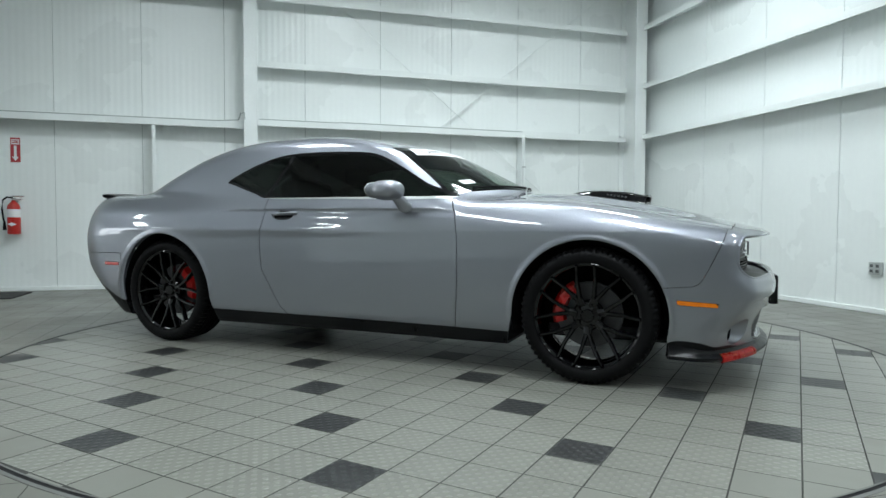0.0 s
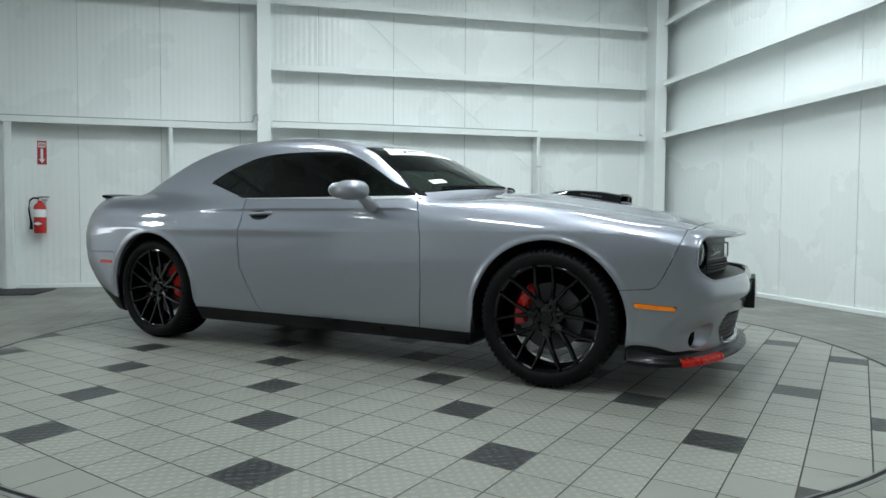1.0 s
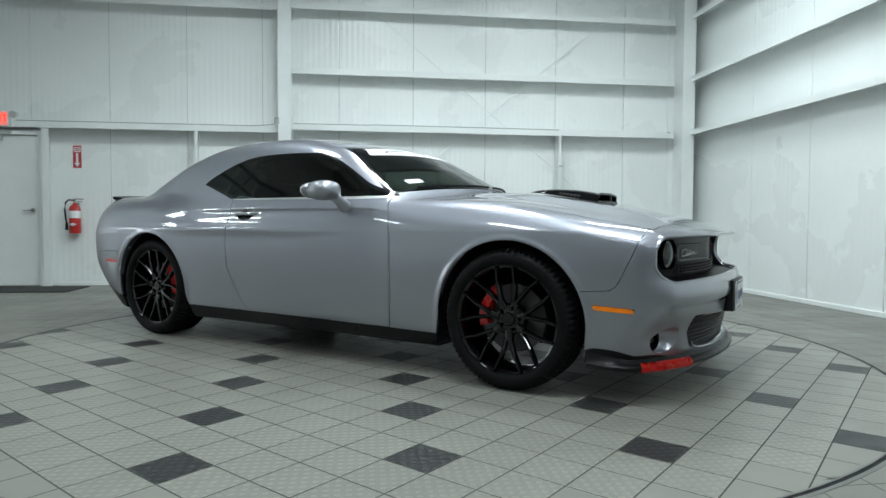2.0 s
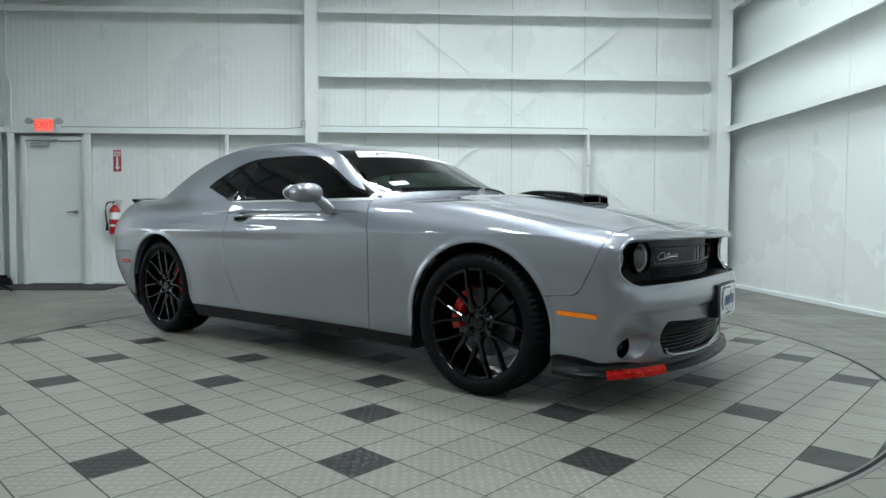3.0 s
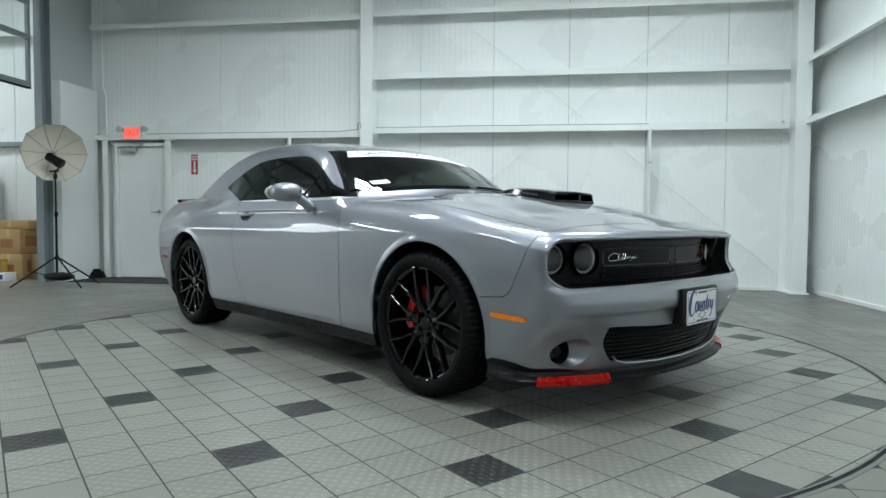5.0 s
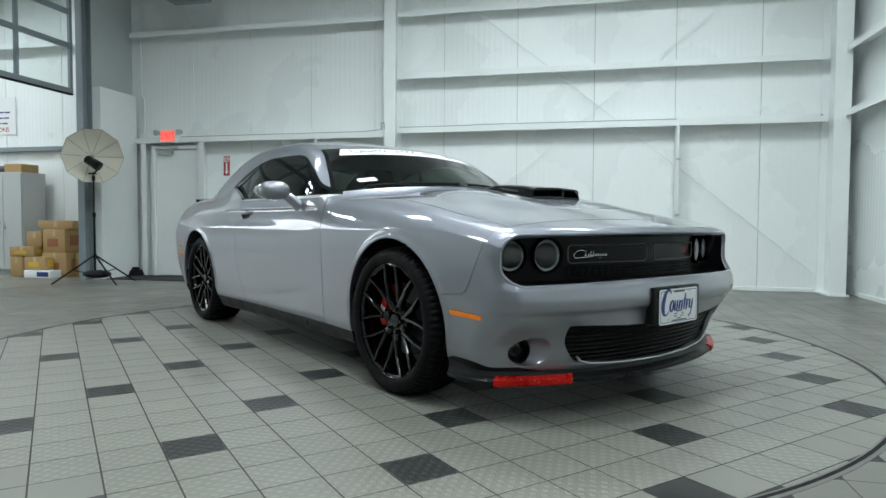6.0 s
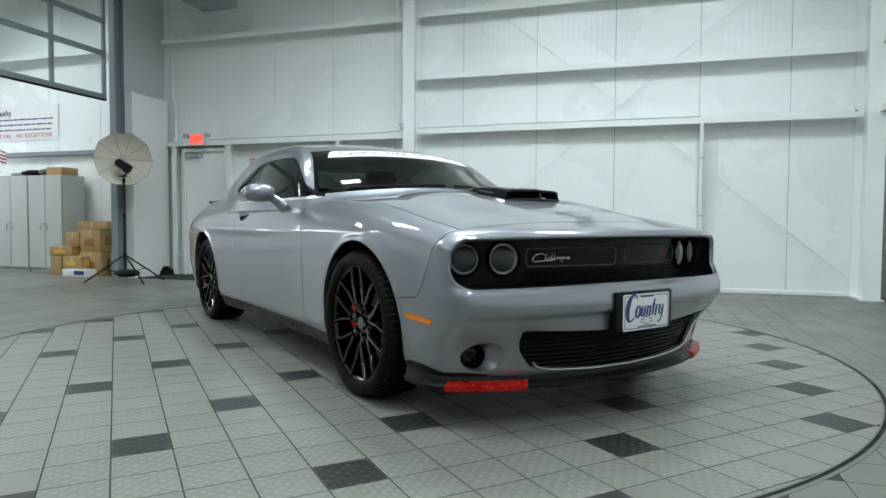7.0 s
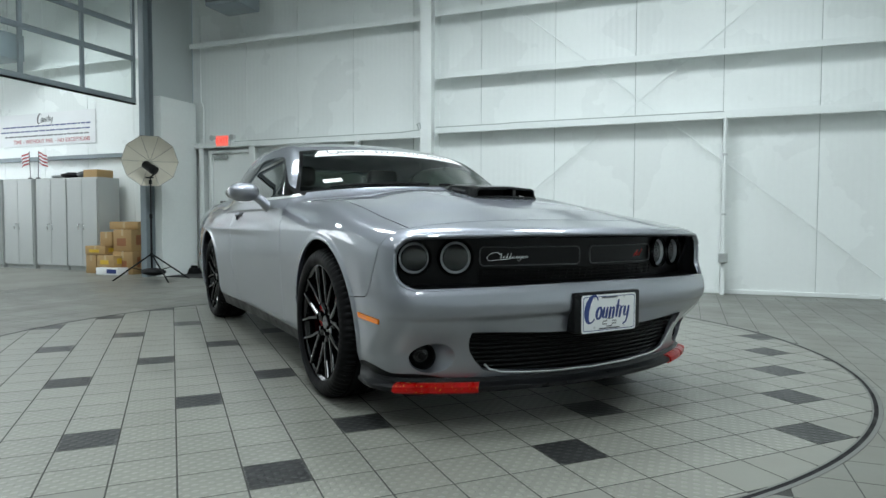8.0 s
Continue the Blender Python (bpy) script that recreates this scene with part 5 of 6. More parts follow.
# white card tucked behind the wiper on the glass
bm = bmesh.new()
card = [[on_screen(v, w) + Vector((off, 0, off * 1.2)) for v, w in ((-0.620, -0.640), (-0.515, -0.645), (-0.515, -0.690), (-0.620, -0.685))] for off in (0.003, 0.0042)]
low, top = [[bm.verts.new(p) for p in ring] for ring in card]
bm.faces.new(low)
bm.faces.new(top)
for i in range(4):
    bm.faces.new((low[i], low[(i + 1) % 4], top[(i + 1) % 4], top[i]))
part("paper_card", bm, PAPER, car, "white paper card on the windscreen", False)


# ---- things round the room ----
# exit sign
SIGN_RED = glow("exit_letters", (1.0, 0.035, 0.02), 1.1)
exit_sign = thing("exit_sign", (-3.38, 8.535, 2.115), 0, "white lit exit sign with red letters above the door", "exit sign")
part("housing", boxed((-0.13, 0, -0.095), (0.13, 0.06, 0.095), 0.008), PAPER, exit_sign, "white sign housing")
part("panel", boxed((-0.118, -0.003, -0.083), (0.118, -0.0005, 0.083), 0.001, 1), glow("exit_panel", (1.0, 0.22, 0.17), 0.45), exit_sign, "glowing pink-red panel")
lettering("letters", "EXIT", 0.125, SIGN_RED, Matrix.Translation((0, -0.005, 0)) @ pose(0, 0, 0, 90, 0, 0), exit_sign)
part("bracket", boxed((-0.02, 0.06, -0.04), (0.02, 0.262, 0.02)), WHITE_STEEL, exit_sign)
for sgn in (-1, 1):
    part("lamp_head", rod((sgn * 0.19, -0.02, 0.05), (sgn * 0.19, 0.05, 0.06), 0.045, 0.034, 14), CABINET, exit_sign, "grey emergency lamp head")
    part("lamp_arm", rod((sgn * 0.14, 0.03, 0.055), (sgn * 0.19, 0.03, 0.055), 0.012, n=8), DARK_GREY, exit_sign)

# fire extinguisher and its sign
ext = thing("fire_extinguisher", (-2.56, 8.70, 0.68), 0, "red fire extinguisher hung on the white wall", "fire extinguisher")
part("cylinder", lathe([(0.0005, 0.0), (0.062, 0.004), (0.068, 0.02), (0.068, 0.31), (0.060, 0.345), (0.035, 0.372), (0.022, 0.385), (0.022, 0.40), (0.0005, 0.40)], 28), RED, ext, "red pressure cylinder")
part("label", lathe([(0.0685, 0.20), (0.0695, 0.205), (0.0695, 0.29), (0.0685, 0.295)], 28), PAPER, ext, "pale label band")
part("label_mark", slab([(-0.05, 0), (0, -0.022), (0.05, 0), (0, 0.022)], 0.002, pose(0, -0.0695, 0.12, 90, 0, 0)), PAPER, ext, "white diamond mark")
part("valve", rod((0, 0, 0.40), (0, 0, 0.44), 0.02, 0.016), CHROME, ext)
bm = boxed((-0.015, -0.015, 0.44), (0.11, 0.015, 0.455), 0.003, 1)
box(bm, (-0.01, -0.012, 0.405), (0.09, 0.012, 0.418), 0.003, 1)
part("lever", bm, CHROME, ext, "steel squeeze lever")
part("hose", tube([(-0.01, -0.02, 0.43), (-0.06, -0.03, 0.435), (-0.10, -0.03, 0.40), (-0.11, -0.03, 0.30), (-0.10, -0.03, 0.20), (-0.085, -0.035, 0.13)], 0.010, 8), RUBBER, ext, "black hose")
part("horn", rod((-0.086, -0.035, 0.15), (-0.084, -0.04, 0.05), 0.012, 0.02, 12), RUBBER, ext)
part("hanger", boxed((-0.03, 0.055, 0.30), (0.03, 0.099, 0.40)), GALV, ext)
sign = thing("arrow_sign", (-2.56, 8.797, 1.68), 0, "red and white arrow sign above the extinguisher", "sign")
part("board", boxed((-0.052, -0.004, -0.145), (0.052, 0.0, 0.145), 0.002, 1), RED_PRINT, sign, "red sign board")
part("arrow", slab([(-0.014, 0.05), (-0.014, -0.08), (-0.036, -0.08), (0, -0.13), (0.036, -0.08), (0.014, -0.08), (0.014, 0.05)], 0.001, pose(0, -0.0042, 0.0, 90, 0, 0)), PAPER, sign, "white arrow pointing down")
part("text_band", slab([(-0.042, 0.065), (0.042, 0.065), (0.042, 0.125), (-0.042, 0.125)], 0.001, pose(0, -0.0042, 0, 90, 0, 0)), PAPER, sign, "pale text band")
for z in (0.085, 0.105):
    part("text_bar", slab([(-0.034, z - 0.006), (0.034, z - 0.006), (0.034, z + 0.006), (-0.034, z + 0.006)], 0.0006, pose(0, -0.0054, 0, 90, 0, 0)), RED_PRINT, sign)

# door mat
mat_ob = part("floor_mat", slab([(-3.95, 7.92), (-2.35, 7.92), (-2.35, 8.58), (-3.95, 8.58)], 0.012), mat("mat_pile", (0.02, 0.02, 0.021), 0.9, vary=0.3, scale=30, bump=0.5, bump_scale=300), None, "black ribbed floor mat in front of the exit door")
tagged(mat_ob, "", "mat")

# sockets and boxes on the walls
sock = thing("junction_box", (3.87, 8.592, 0.44), 0, "grey junction box on the wall post", "electric box")
part("box", boxed((-0.05, -0.05, -0.055), (0.05, 0.008, 0.055), 0.004), GALV, sock)
part("cover", boxed((-0.044, -0.054, -0.049), (0.044, -0.051, 0.049), 0.002, 1), GALV, sock)
part("conduit", rod((0, -0.02, 0.055), (0, -0.02, 1.66), 0.011, n=10), WHITE_STEEL, sock, "white upright conduit")
for z in (0.5, 1.2):
    part("strap", boxed((-0.025, -0.034, z), (0.025, 0.006, z + 0.02), 0.002, 1), GALV, sock)
outlet = thing("wall_outlet", (WALL_X - 0.002, 4.75, 0.43), 0, "grey steel double socket on the wall", "socket")
part("plate", boxed((-0.04, -0.06, -0.06), (0, 0.06, 0.06), 0.004), GALV, outlet)
for y in (-0.03, 0.03):
    for z in (-0.025, 0.025):
        part("receptacle", boxed((-0.043, y - 0.016, z - 0.014), (-0.0405, y + 0.016, z + 0.014), 0.001, 1), DARK_GREY, outlet)
for x, z0, z1 in ((-3.93, 0.0, 2.60), (-3.985, 2.9, CEIL)):
    structure("conduit", rod((x, 8.74, z0), (x, 8.74, z1), 0.014, n=10), WHITE_STEEL, "white painted conduit beside the pier", "conduit")
structure("conduit", tube([(-3.93, 8.74, 2.60), (-3.935, 8.74, 2.72), (-3.98, 8.74, 2.80), (-3.985, 8.74, 2.90)], 0.014, 10), WHITE_STEEL, "white painted conduit bend", "conduit")
# thin grey bars standing for the shadow line along the girts' top edges
structure("girt_shadow_line", tube([(MID_X + 0.1, 8.605, 2.153), (1.2, 8.605, 2.153), (1.3, 8.605, 2.160), (3.85, 8.605, 2.153)], 0.006, 6), SEAM_GREY, "thin grey line for the shadow above the girt", "cable")
structure("girt_shadow_line", tube([(-3.2, 8.605, 2.108), (-0.3, 8.605, 2.110), (-0.03, 8.60, 2.13), (0.0, 8.455, 2.19), (0.045, 8.455, 2.20), (0.05, 8.455, 2.12)], 0.006, 6), SEAM_GREY, "thin grey line for the shadow above the girt", "cable")
# coil of black cable by the door
coil = thing("cable_coil", (-3.93, 8.50, 0), 0, "black cable coil lying by the door post", "cable")
for k in range(4):
    r = 0.10 - 0.008 * k
    part("loop", tube([(r * math.cos(t), r * math.sin(t), 0.014 + 0.024 * k + 0.006 * math.sin(3 * t)) for t in [2 * math.pi * i / 28 for i in range(28)]], 0.014, 8, True), RUBBER, coil)
part("plug", boxed((-0.05, -0.05, 0.09), (0.05, 0.03, 0.14), 0.02), RUBBER, coil)

# photo umbrella on a light stand
UMB_IN = mat("umbrella_white", (0.60, 0.57, 0.48), 0.7, vary=0.08, scale=4)
stand = thing("light_stand", (-3.62, 7.33, 0), 0, "black tripod light stand with a white photo umbrella", "light stand")
for a in (222, 340, 55):
    t = radians(a)
    part("leg", rod((0.02 * math.cos(t), 0.02 * math.sin(t), 0.37), (0.50 * math.cos(t), 0.50 * math.sin(t), 0.012), 0.011, n=8), BLACK_PLASTIC, stand)
    part("leg_brace", rod((0.02 * math.cos(t), 0.02 * math.sin(t), 0.13), (0.26 * math.cos(t), 0.26 * math.sin(t), 0.19), 0.006, n=6), BLACK_PLASTIC, stand)
part("pole", rod((0, 0, 0.1), (0, 0, 0.95), 0.014, n=12), BLACK_PLASTIC, stand)
part("pole", rod((0, 0, 0.9), (0, 0, 1.46), 0.010, n=12), BLACK_PLASTIC, stand)
for z in (0.37, 0.92, 1.40):
    part("collar", rod((0, 0, z - 0.03), (0, 0, z + 0.03), 0.022, n=12), BLACK_PLASTIC, stand)
bm = bmesh.new()
bmesh.ops.create_uvsphere(bm, u_segments=18, v_segments=10, radius=1.0)
bm.transform(Matrix.LocRotScale((0.03, 0, 0.13), None, (0.20, 0.13, 0.055)))
part("sandbag", bm, RUBBER, stand, "black sandbag on the legs")
part("tray", boxed((-0.06, -0.03, 1.455), (0.03, 0.03, 1.475), 0.004), BLACK_PLASTIC, stand)
aim = (Vector((3.2, 0.9, 1.35)) - Vector((-3.62, 7.33, 1.70))).normalized()
head_m = Matrix.Translation((0, 0, 1.70)) @ aim.to_track_quat("Z", "Y").to_matrix().to_4x4()
flash = part("flash_head", lathe([(0.0005, -0.10), (0.045, -0.10), (0.052, -0.09), (0.052, 0.02), (0.058, 0.03), (0.058, 0.085), (0.05, 0.09), (0.0005, 0.09)], 24), BLACK_PLASTIC, stand, "black studio flash head")
flash.matrix_basis = Matrix.Translation((0.02, -0.02, 1.60)) @ Vector((0.92, 0.10, -0.55)).to_track_quat("Z", "Y").to_matrix().to_4x4() @ Matrix.Scale(1.1, 4)
part("flash_arm", tube([(0, 0, 1.47), (0.05, 0.0, 1.50), (0.06, 0, 1.57)], 0.012, 8), BLACK_PLASTIC, stand)
RIB_GREY = mat("rib_grey", (0.25, 0.24, 0.22), 0.5)
n_rib, rows = 10, []
for i in range(9):
    s = i / 8
    row = []
    for k in range(60):
        t = 2 * math.pi * k / 60
        ph = (k % 6) / 6
        edge = math.cos(math.pi / n_rib) / math.cos((ph - 0.5) * 2 * math.pi / n_rib)
        r = 0.37 * s * edge
        row.append((r * math.cos(t), r * math.sin(t), -0.20 + 0.16 * (s ** 2) * edge))
    rows.append(row)
canopy = part("canopy", sheet_grid(rows, True), UMB_IN, stand, "white umbrella canopy with ten gores")
canopy.matrix_basis = head_m
for k in range(n_rib):
    t = 2 * math.pi * k / n_rib
    rib = part("rib", tube([(0.37 * s * math.cos(t), 0.37 * s * math.sin(t), -0.195 + 0.16 * s * s) for s in (0.02, 0.3, 0.6, 0.8, 1.0)], 0.0030, 6), RIB_GREY, canopy)
hem = part("hem", tube([(x, y, z) for x, y, z in rows[-1]], 0.003, 6, True), RIB_GREY, canopy, "stitched canopy edge")
shaft = part("shaft", rod((0, 0, -0.22), (0, 0, 0.12), 0.005, n=8), GALV, stand)
shaft.matrix_basis = head_m

# steel cabinets in the next bay
def cabinet(x0, x1, y0=8.25, label="tall grey steel cabinet with two closed doors"):
    c = thing("cabinet", ((x0 + x1) / 2 - 0.19, y0, 0), 0, label, "cabinet", "steel cabinets")
    w = (x1 - x0) / 2
    part("body", boxed((-w, 0.022, 0.06), (w, 0.45, 1.59), 0.005, 1), CABINET, c)
    part("plinth", boxed((-w + 0.01, 0.04, 0.0), (w - 0.01, 0.44, 0.06)), CABINET, c)
    for sgn in (-1, 1):
        lo, hi = (-w + 0.012, -0.003) if sgn < 0 else (0.003, w - 0.012)
        d = part("door", boxed((lo, 0.0, 0.075), (hi, 0.02, 1.575), 0.004, 1), CABINET, c)
        x = sgn * 0.05
        part("handle", tube([(x - 0.015 * sgn, -0.002, 0.80), (x, -0.03, 0.79), (x + 0.012 * sgn, -0.03, 0.76), (x + 0.014 * sgn, -0.025, 0.70)], 0.008, 8), CHROME, d, "chrome lever handle")
    return c


cabinet(-7.04, -6.285)
cabinet(-6.275, -5.56)
cabinet(-7.83, -7.08, 8.22)
cabinet(-8.75, -7.86, 8.18, "tall darker grey steel cabinet with two closed doors")
# clutter on the cabinets
carton_top = part("carton", boxed((-6.12, 8.30, 1.591), (-5.80, 8.62, 1.72), 0.004, 1), CARDBOARD, None, "small brown cardboard carton on the cabinet")
tagged(carton_top, "", "box")
for k, (x, y, m, w, h) in enumerate(((-6.55, 8.42, RUBBER, 0.22, 0.05), (-6.25, 8.45, DARK_GREY, 0.16, 0.06), (-6.85, 8.42, GALV, 0.12, 0.03))):
    bm = bmesh.new()
    bmesh.ops.create_uvsphere(bm, u_segments=14, v_segments=8, radius=1.0)
    for v in bm.verts:
        v.co *= 1 + 0.25 * noise.noise(v.co * 2.1 + Vector((k, 0, 0)))
    bm.transform(Matrix.LocRotScale((x, y, 1.593 + h), None, (w, 0.12, h)))
    o = part("cable_heap", bm, m, None, "loose heap of dark cables on the cabinet")
    tagged(o, "", "cable")
STRIPES = mat("flag_cloth", (0.40, 0.08, 0.09), 0.8, vary=0.3, scale=40)
for x, sgn in ((-7.55, -1), (-7.35, 1)):
    f = thing("desk_flag", (x, 8.40, 1.591), 0, "small red striped flag on a stick standing on cabinet", "flag")
    part("base", rod((0, 0, 0), (0, 0, 0.03), 0.05, 0.03), BLACK_PLASTIC, f)
    part("stick", rod((0, 0, 0.03), (sgn * 0.02, 0, 0.50), 0.006, n=8), DARK_GREY, f)
    for k in range(7):
        z = 0.49 - 0.03 * k
        cloth = sheet_grid([[(sgn * (0.02 + 0.035 * i), 0.02 * math.sin(i * 1.1 + k * 0.2) - 0.005, z - d - 0.012 * i) for i in range(7)] for d in (0, 0.03)])
        part("stripe", cloth, STRIPES if k % 2 == 0 else PAPER, f)

# cartons
def carton(x0, y0, z0, w, d, h, label, turn=0.0, mark=None):
    c = thing("carton", (x0 + w / 2, y0 + d / 2, z0), turn, label, "box", "cartons")
    part("box", boxed((-w / 2, -d / 2, 0.001), (w / 2, d / 2, h), 0.006), CARDBOARD, c)
    part("tape", boxed((-0.025, -d / 2 - 0.001, h - 0.10), (0.025, d / 2, h + 0.001), 0.001, 1), mat_tape, c, "pale packing tape")
    if mark:
        part("label", boxed((w / 2 - 0.002, -d * 0.3, h * 0.3), (w / 2 + 0.002, d * 0.25, h * 0.75)), mark, c, "printed carton label")
        part("label", boxed((-w * 0.3, -d / 2 - 0.002, h * 0.25), (w * 0.2, -d / 2 + 0.002, h * 0.6)), mark, c, "printed carton label")
    return c


mat_tape = mat("packing_tape", (0.50, 0.38, 0.22), 0.3, vary=0.05)
YELLOW = mat("yellow_label", (0.65, 0.42, 0.03), 0.5, vary=0.05)
PRINT = mat("brown_print", (0.30, 0.12, 0.05), 0.7, vary=0.2, scale=30)
brown = "brown cardboard carton stacked in the next bay"
carton(-5.14, 8.0, 0, 0.42, 0.45, 0.362, brown, 1, PRINT)
carton(-5.16, 8.04, 0.364, 0.40, 0.45, 0.348, brown, -2, PRINT)
carton(-5.30, 8.10, 0.715, 0.58, 0.40, 0.125, "flat open brown carton on top of the stack", 4)
carton(-5.44, 8.03, 0.448, 0.25, 0.34, 0.225, brown, 2)
carton(-5.68, 7.95, 0.306, 0.44, 0.32, 0.138, "brown carton with a yellow label", 0, YELLOW)
carton(-5.68, 7.96, 0, 0.22, 0.30, 0.303, brown)
carton(-5.32, 7.86, 0.114, 0.38, 0.30, 0.188, "brown carton with a yellow label", -3, YELLOW)
carton(-4.70, 8.14, 0, 0.10, 0.32, 0.36, brown)
white_box = thing("flat_box", (-5.04, 7.97, 0), 0, "flat white and blue printed box", "box")
part("box", boxed((-0.23, -0.17, 0.001), (0.23, 0.17, 0.111), 0.004), PAPER, white_box)
part("print", boxed((0.0, -0.172, 0.025), (0.2, -0.168, 0.09)), BLUE_PRINT, white_box, "blue printed panel")

# banner on the far wall
banner_t = thing("wall_banner", (-7.66, 8.788, 2.55), 0, "white printed vinyl banner hung on the wall", "banner")
part("sheet", boxed((-1.27, -0.004, -0.30), (1.27, 0.0, 0.30), 0.001, 1), PAPER, banner_t, "white vinyl sheet")
face = pose(0, -0.005, 0, 90, 0, 0)
flourish(face @ Matrix.Translation((0.02, 0.19, 0)), banner_t, 0.46, DARK_GREY, 1.2)
for row, (z, w) in enumerate(((0.065, 1.15), (-0.025, 1.20), (-0.115, 1.1))):
    x = -w
    k = 0
    while x < w - 0.05:
        ln = 0.06 + 0.05 * ((k * 7 + row * 3) % 5) / 2
        part("text_bar", slab([(x, z - 0.012), (min(x + ln, w), z - 0.012), (min(x + ln, w), z + 0.012), (x, z + 0.012)], 0.001, face), BLUE_PRINT if row < 2 else DARK_GREY, banner_t)
        x += ln + 0.022
        k += 1
x = -0.86
for word in ("TIME", "-", "WITHOUT", "FAIL", "-", "NO", "EXCEPTIONS"):
    made = lettering("red_word", word, 0.105, RED_PRINT, Matrix.Identity(4), banner_t, align="LEFT")
    wide = max(v.co.x for v in made.data.vertices)
    made.data.transform(face @ Matrix.Translation((x, -0.22, 0.001)))
    x += wide + 0.04

# heaters hung under the roof
def heater(x, y, z, w, label):
    h = thing("unit_heater", (x, y, z), 0, label, "heater")
    part("case", boxed((-w / 2, -0.25, 0), (w / 2, 0.25, 0.45), 0.02), GREY_STEEL, h)
    for k in range(6):
        part("louvre", boxed((-w / 2 + 0.03, -0.27, 0.05 + 0.06 * k), (w / 2 - 0.03, -0.252, 0.09 + 0.06 * k), 0.004, 1), DARK_GREY, h)
    for sx in (-1, 1):
        part("hanger", rod((sx * w * 0.4, 0, 0.45), (sx * w * 0.4, 0, CEIL + 0.01 - z), 0.008, n=6), GALV, h)


heater(-2.75, 8.05, 3.93, 0.58, "grey gas unit heater hung near the wall")
heater(-7.9, 8.1, 3.67, 0.7, "grey unit heater hung in the next bay")


# ---- floor tiles ----
PITCH, GRID_A = 0.205, radians(44.5)
GRID_0, GRID_1 = 0.0637, 0.0201


def tile_mesh(name, size, material, h=0.006, bevel=0.0004):
    s = size / 2
    v = [(x * s, y * s, -h) for x, y in ((-1, -1), (1, -1), (1, 1), (-1, 1))]
    v += [(x * s, y * s, -bevel) for x, y in ((-1, -1), (1, -1), (1, 1), (-1, 1))]
    v += [(x * (s - bevel), y * (s - bevel), 0) for x, y in ((-1, -1), (1, -1), (1, 1), (-1, 1))]
    f = [(i, (i + 1) % 4, 4 + (i + 1) % 4, 4 + i) for i in range(4)] + [(4 + i, 4 + (i + 1) % 4, 8 + (i + 1) % 4, 8 + i) for i in range(4)] + [(8, 9, 10, 11)]
    return v, f


def tread(m, rough, glinting):
    """Adds a raised chequer tread to a tile's relief."""
    n, links = m.node_tree.nodes, m.node_tree.links
    b = n["Principled BSDF"]
    pos, rot, vor, mr, bn = n.new("ShaderNodeTexCoord"), n.new("ShaderNodeMapping"), n.new("ShaderNodeTexVoronoi"), n.new("ShaderNodeMapRange"), n.new("ShaderNodeBump")
    rot.inputs["Rotation"].default_value, rot.inputs["Scale"].default_value = (0, 0, radians(45)), (28, 28, 28)
    vor.feature, vor.inputs["Randomness"].default_value, vor.inputs["Scale"].default_value = "F1", 0.0, 1.0
    vor.voronoi_dimensions = "2D"
    mr.inputs["From Min"].default_value, mr.inputs["From Max"].default_value = 0.34, 0.22
    bn.inputs["Strength"].default_value, bn.inputs["Distance"].default_value = 0.95, 0.0016
    links.new(pos.outputs["Object"], rot.inputs["Vector"])
    links.new(rot.outputs[0], vor.inputs["Vector"])
    links.new(vor.outputs["Distance"], mr.inputs["Value"])
    links.new(mr.outputs[0], bn.inputs["Height"])
    links.new(bn.outputs[0], b.inputs["Normal"])
    # stud tops slightly smoother, and coloured lighter to paint in lamp glints
    top, lift, tint = n.new("ShaderNodeMapRange"), n.new("ShaderNodeMapRange"), n.new("ShaderNodeVectorMath")
    top.inputs["To Min"].default_value, top.inputs["To Max"].default_value = rough, rough * 0.95
    lift.inputs["To Min"].default_value, lift.inputs["To Max"].default_value = 1.0, glinting
    tint.operation = "SCALE"
    links.new(mr.outputs[0], top.inputs["Value"])
    links.new(mr.outputs[0], lift.inputs["Value"])
    links.new(b.inputs["Base Color"].links[0].from_socket, tint.inputs[0])
    links.new(lift.outputs[0], tint.inputs["Scale"])
    links.new(tint.outputs[0], b.inputs["Base Color"])
    links.new(top.outputs[0], b.inputs["Roughness"])
    return m


TILE_TREAD = tread(mat("tile_grey_tread", (0.194, 0.195, 0.171), 0.32, vary=0.10, scale=5, per_piece=0.05), 0.33, 1.16)
TILE_DARK_TREAD = tread(mat("tile_charcoal_tread", (0.019, 0.020, 0.020), 0.36, vary=0.2, scale=6, per_piece=0.25, spec=0.45), 0.38, 1.8)
turntable = thing("turntable", (RING_X, RING_Y, 0), 0, "round tiled turntable set flush in the floor", "turntable", "", "structure")
tile_data = {}
for key, m in (("grey_tread", TILE_TREAD), ("dark_tread", TILE_DARK_TREAD)):
    v, f = tile_mesh("tile", PITCH - 0.006, m)
    me = bpy.data.meshes.new("tile_" + key)
    me.from_pydata(v, [], f)
    me.materials.append(m)
    tile_data[key] = me
ca, sa = math.cos(GRID_A), math.sin(GRID_A)
near, rest = [], {k: ([], []) for k in tile_data}
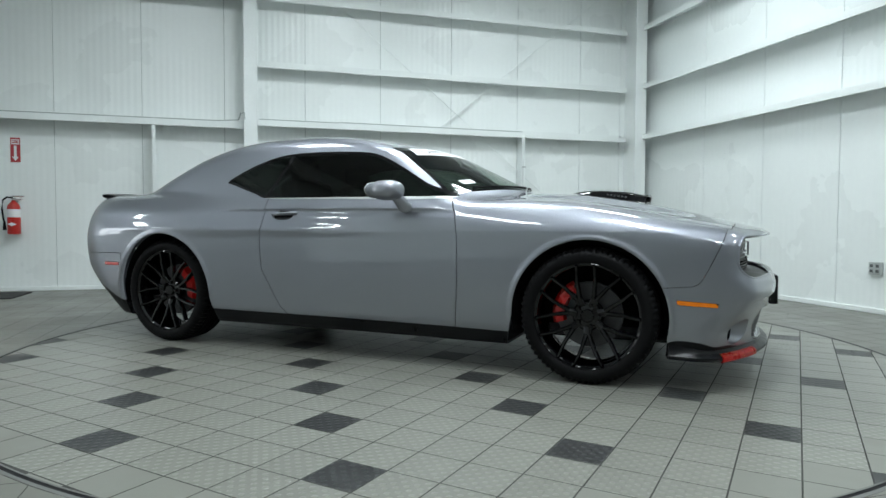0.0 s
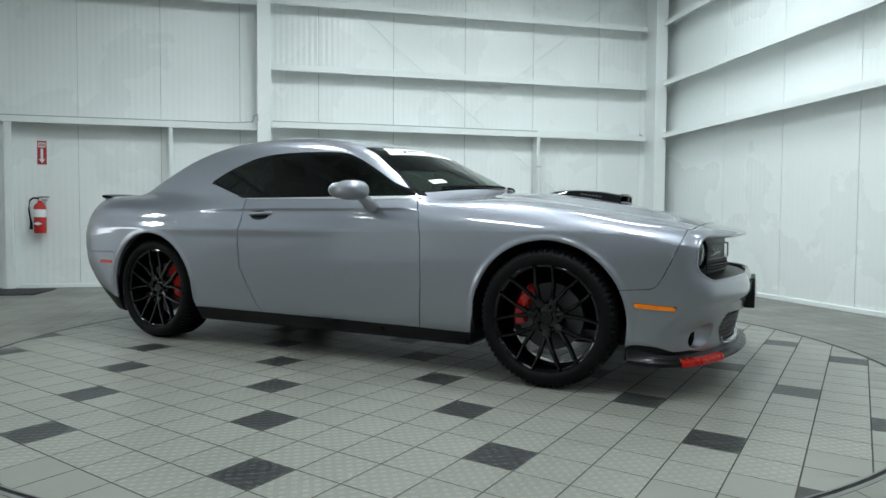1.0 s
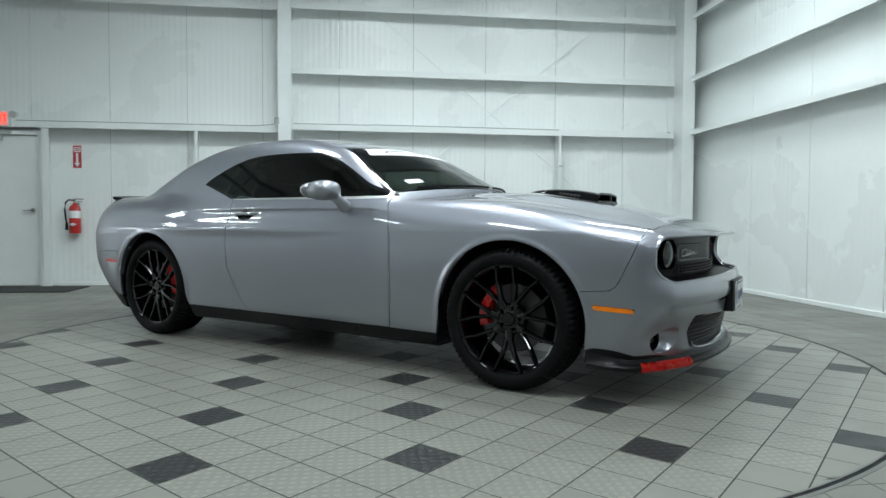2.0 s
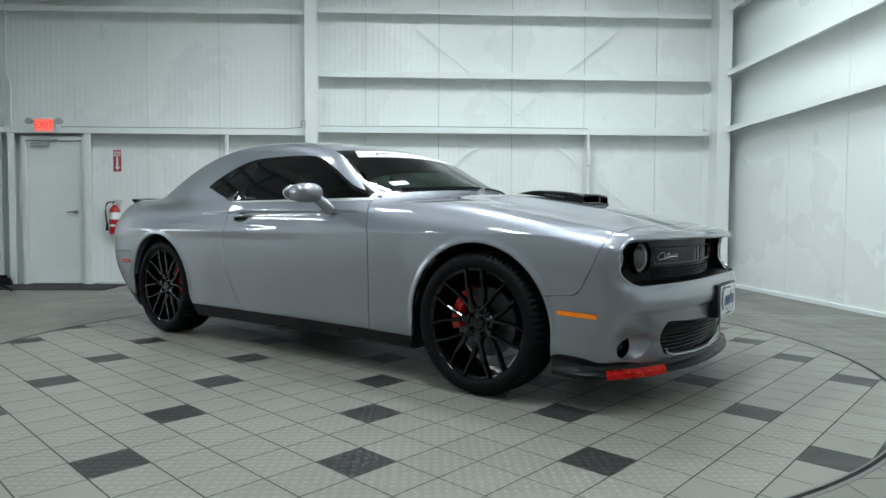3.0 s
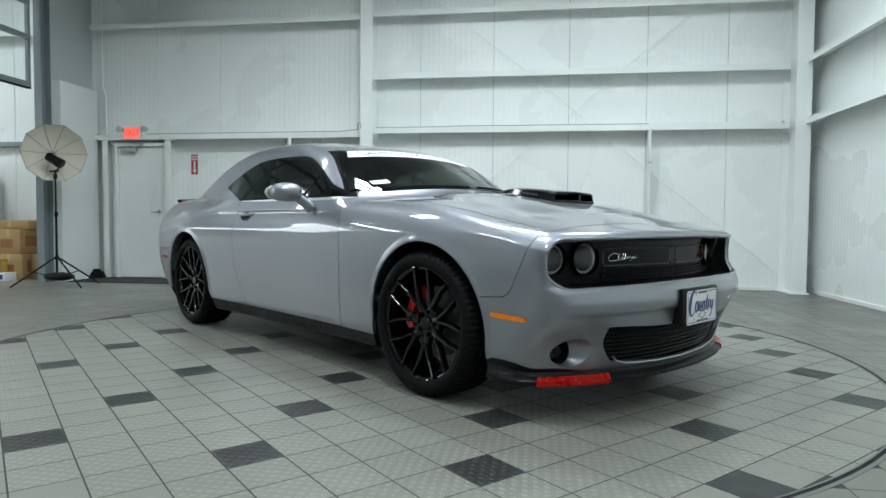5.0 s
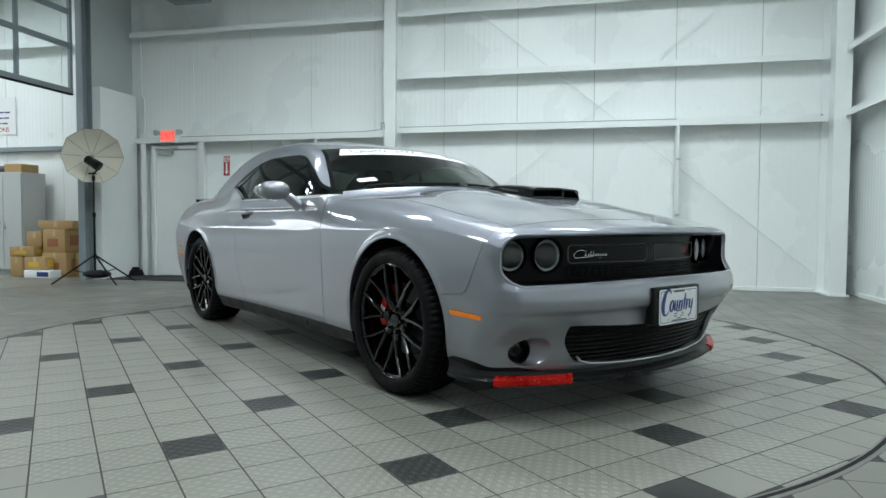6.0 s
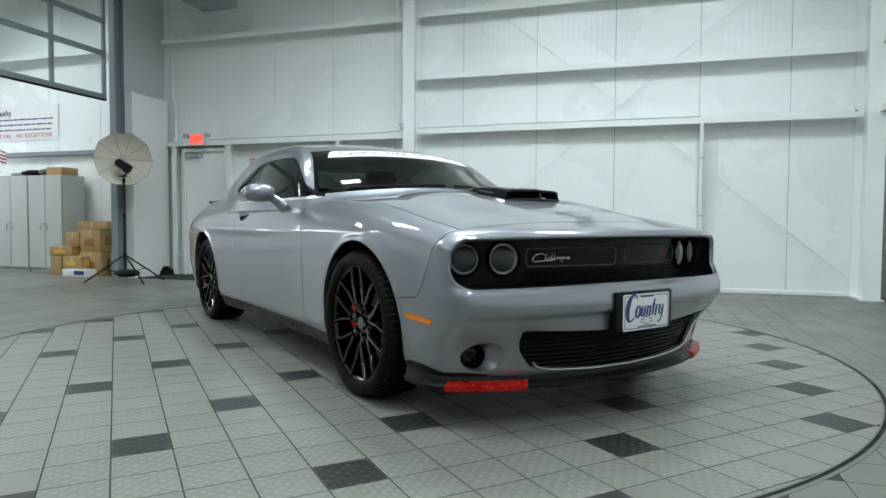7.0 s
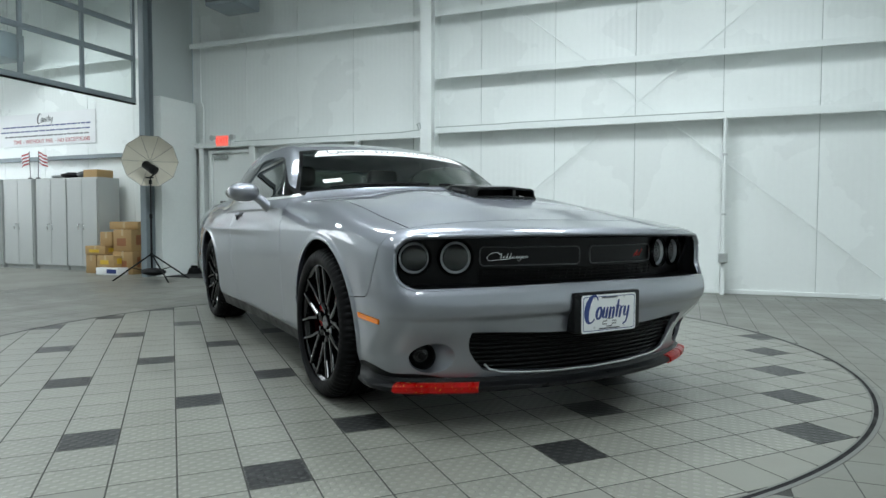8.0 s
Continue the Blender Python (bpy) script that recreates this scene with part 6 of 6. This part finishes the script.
for i in range(-2, 46):
    for j in range(-16, 34):
        q0, q1 = GRID_0 + PITCH * i, GRID_1 + PITCH * j
        x, y = q0 * ca - q1 * sa - RING_X, q0 * sa + q1 * ca - RING_Y
        far = max(math.hypot(x + dx * PITCH * 0.7, y + dy * PITCH * 0.7) for dx, dy in ((1, 0), (-1, 0), (0, 1), (0, -1)))
        if math.hypot(x, y) > RING_R + 0.15:
            continue
        dark = (i - 9 + j - 6) % 4 == 0 and (i - 9 - j + 6) % 6 == 0
        near.append((far, x, y, ("dark" if dark else "grey") + "_tread"))
whole = [r for r in near if r[0] < RING_R - 0.03]
whole.sort(key=lambda r: r[2])
for n_tile, (far, x, y, key) in enumerate(whole):
    if n_tile < 300:
        ob = new("tile", tile_data[key])
        ob.parent = turntable
        ob.matrix_basis = pose(x, y, 0, 0, 0, 44.5)
    else:
        rest[key][0].append((x, y))


def joined_tiles(name, spots, turn, size, material, parent, label):
    """Many tiles in one mesh."""
    v0, f0 = tile_mesh("t", size, material)
    c, s = math.cos(turn), math.sin(turn)
    verts, faces = [], []
    for x, y in spots:
        k = len(verts)
        verts += [(x + c * a - s * b, y + s * a + c * b, h) for a, b, h in v0]
        faces += [tuple(k + i for i in f) for f in f0]
    ob = mesh_object(name, verts, faces, material, parent, label)
    ob["kind"] = "stuff"
    return ob


for key, (spots, _) in rest.items():
    if spots:
        joined_tiles("tile_field", spots, GRID_A, PITCH - 0.006, tile_data[key].materials[0], turntable, "rest of the turntable tiles")


def cut_tile(x, y, c, s, size, keep_in, cx, cy, r):
    """A tile's outline kept inside or outside a circle."""
    h = size / 2
    pts = []
    for a0, b0, a1, b1 in ((-h, -h, h, -h), (h, -h, h, h), (h, h, -h, h), (-h, h, -h, -h)):
        for k in range(10):
            a, b = a0 + (a1 - a0) * k / 10, b0 + (b1 - b0) * k / 10
            pts.append((x + c * a - s * b, y + s * a + c * b))
    out = []
    for px, py in pts:
        d = math.hypot(px - cx, py - cy)
        if (d > r) == keep_in and d:
            px, py = cx + (px - cx) * r / d, cy + (py - cy) * r / d
        out.append((px, py))
    area = sum(p[0] * q[1] - p[1] * q[0] for p, q in zip(out, out[1:] + out[:1])) / 2
    return out if area > 0.002 else None


def cut_field(name, pieces, material, parent, label):
    verts, faces = [], []
    for out in pieces:
        k, n = len(verts), len(out)
        verts += [(x, y, 0) for x, y in out] + [(x, y, -0.006) for x, y in out]
        faces.append(tuple(range(k, k + n)))
        faces += [(k + (i + 1) % n, k + i, k + n + i, k + n + (i + 1) % n) for i in range(n)]
    ob = mesh_object(name, verts, faces, material, parent, label)
    ob["kind"] = "stuff"


edge = {"grey": [], "dark": []}
for far, x, y, key in near:
    if far >= RING_R - 0.03:
        out = cut_tile(x, y, ca, sa, PITCH - 0.006, True, 0, 0, RING_R - 0.03)
        if out:
            edge[key.split("_")[0]].append(out)
cut_field("edge_tile_field", edge["grey"], TILE, turntable, "tiles cut along the turntable rim")
if edge["dark"]:
    cut_field("edge_tile_field", edge["dark"], TILE_DARK, turntable, "dark tiles cut along the turntable rim")
# rim: steel edge ring, black gap
RING_STEEL = mat("ring_steel", (0.13, 0.132, 0.125), 0.45, vary=0.2)
part("rim_ring", lathe([(RING_R - 0.029, -0.006), (RING_R - 0.029, 0.001), (RING_R - 0.022, 0.001), (RING_R - 0.022, -0.006)], 160), RING_STEEL, turntable, "thin worn steel edging ring")
part("rim_seal", lathe([(RING_R - 0.0218, 0.0), (RING_R - 0.0215, 0.0004), (RING_R - 0.0048, 0.0004), (RING_R - 0.0046, 0.0)], 160), RUBBER, turntable, "black gap round the turntable")
part("rim_outer", lathe([(RING_R - 0.0045, -0.006), (RING_R - 0.0045, 0.001), (RING_R + 0.012, 0.001), (RING_R + 0.012, -0.006)], 160), RING_STEEL, turntable, "thin worn steel edging ring")
# the floor round it, square with the walls
GROUND_TILE = mat("floor_tile", (0.152, 0.152, 0.133), 0.40, vary=0.09, scale=2.2, bump=0.12, bump_scale=70)
spots, cuts = [], []
for i in range(50):
    for j in range(68):
        x, y = WALL_X - PITCH * (i + 0.5), WALL_Y - PITCH * (j + 0.5)
        d = math.hypot(x - RING_X, y - RING_Y)
        if x < LEFT_X + 0.1:
            continue
        if d > RING_R + 0.013 + PITCH * 0.71:
            spots.append((x, y))
        elif d > RING_R - 0.1:
            out = cut_tile(x, y, 1, 0, PITCH - 0.004, False, RING_X, RING_Y, RING_R + 0.013)
            if out:
                cuts.append(out)
joined_tiles("floor_tile_field", spots, 0, PITCH - 0.004, GROUND_TILE, floor, "grey square floor tiles")
cut_field("floor_tile_cut", cuts, GROUND_TILE, floor, "grey floor tiles cut round the turntable")
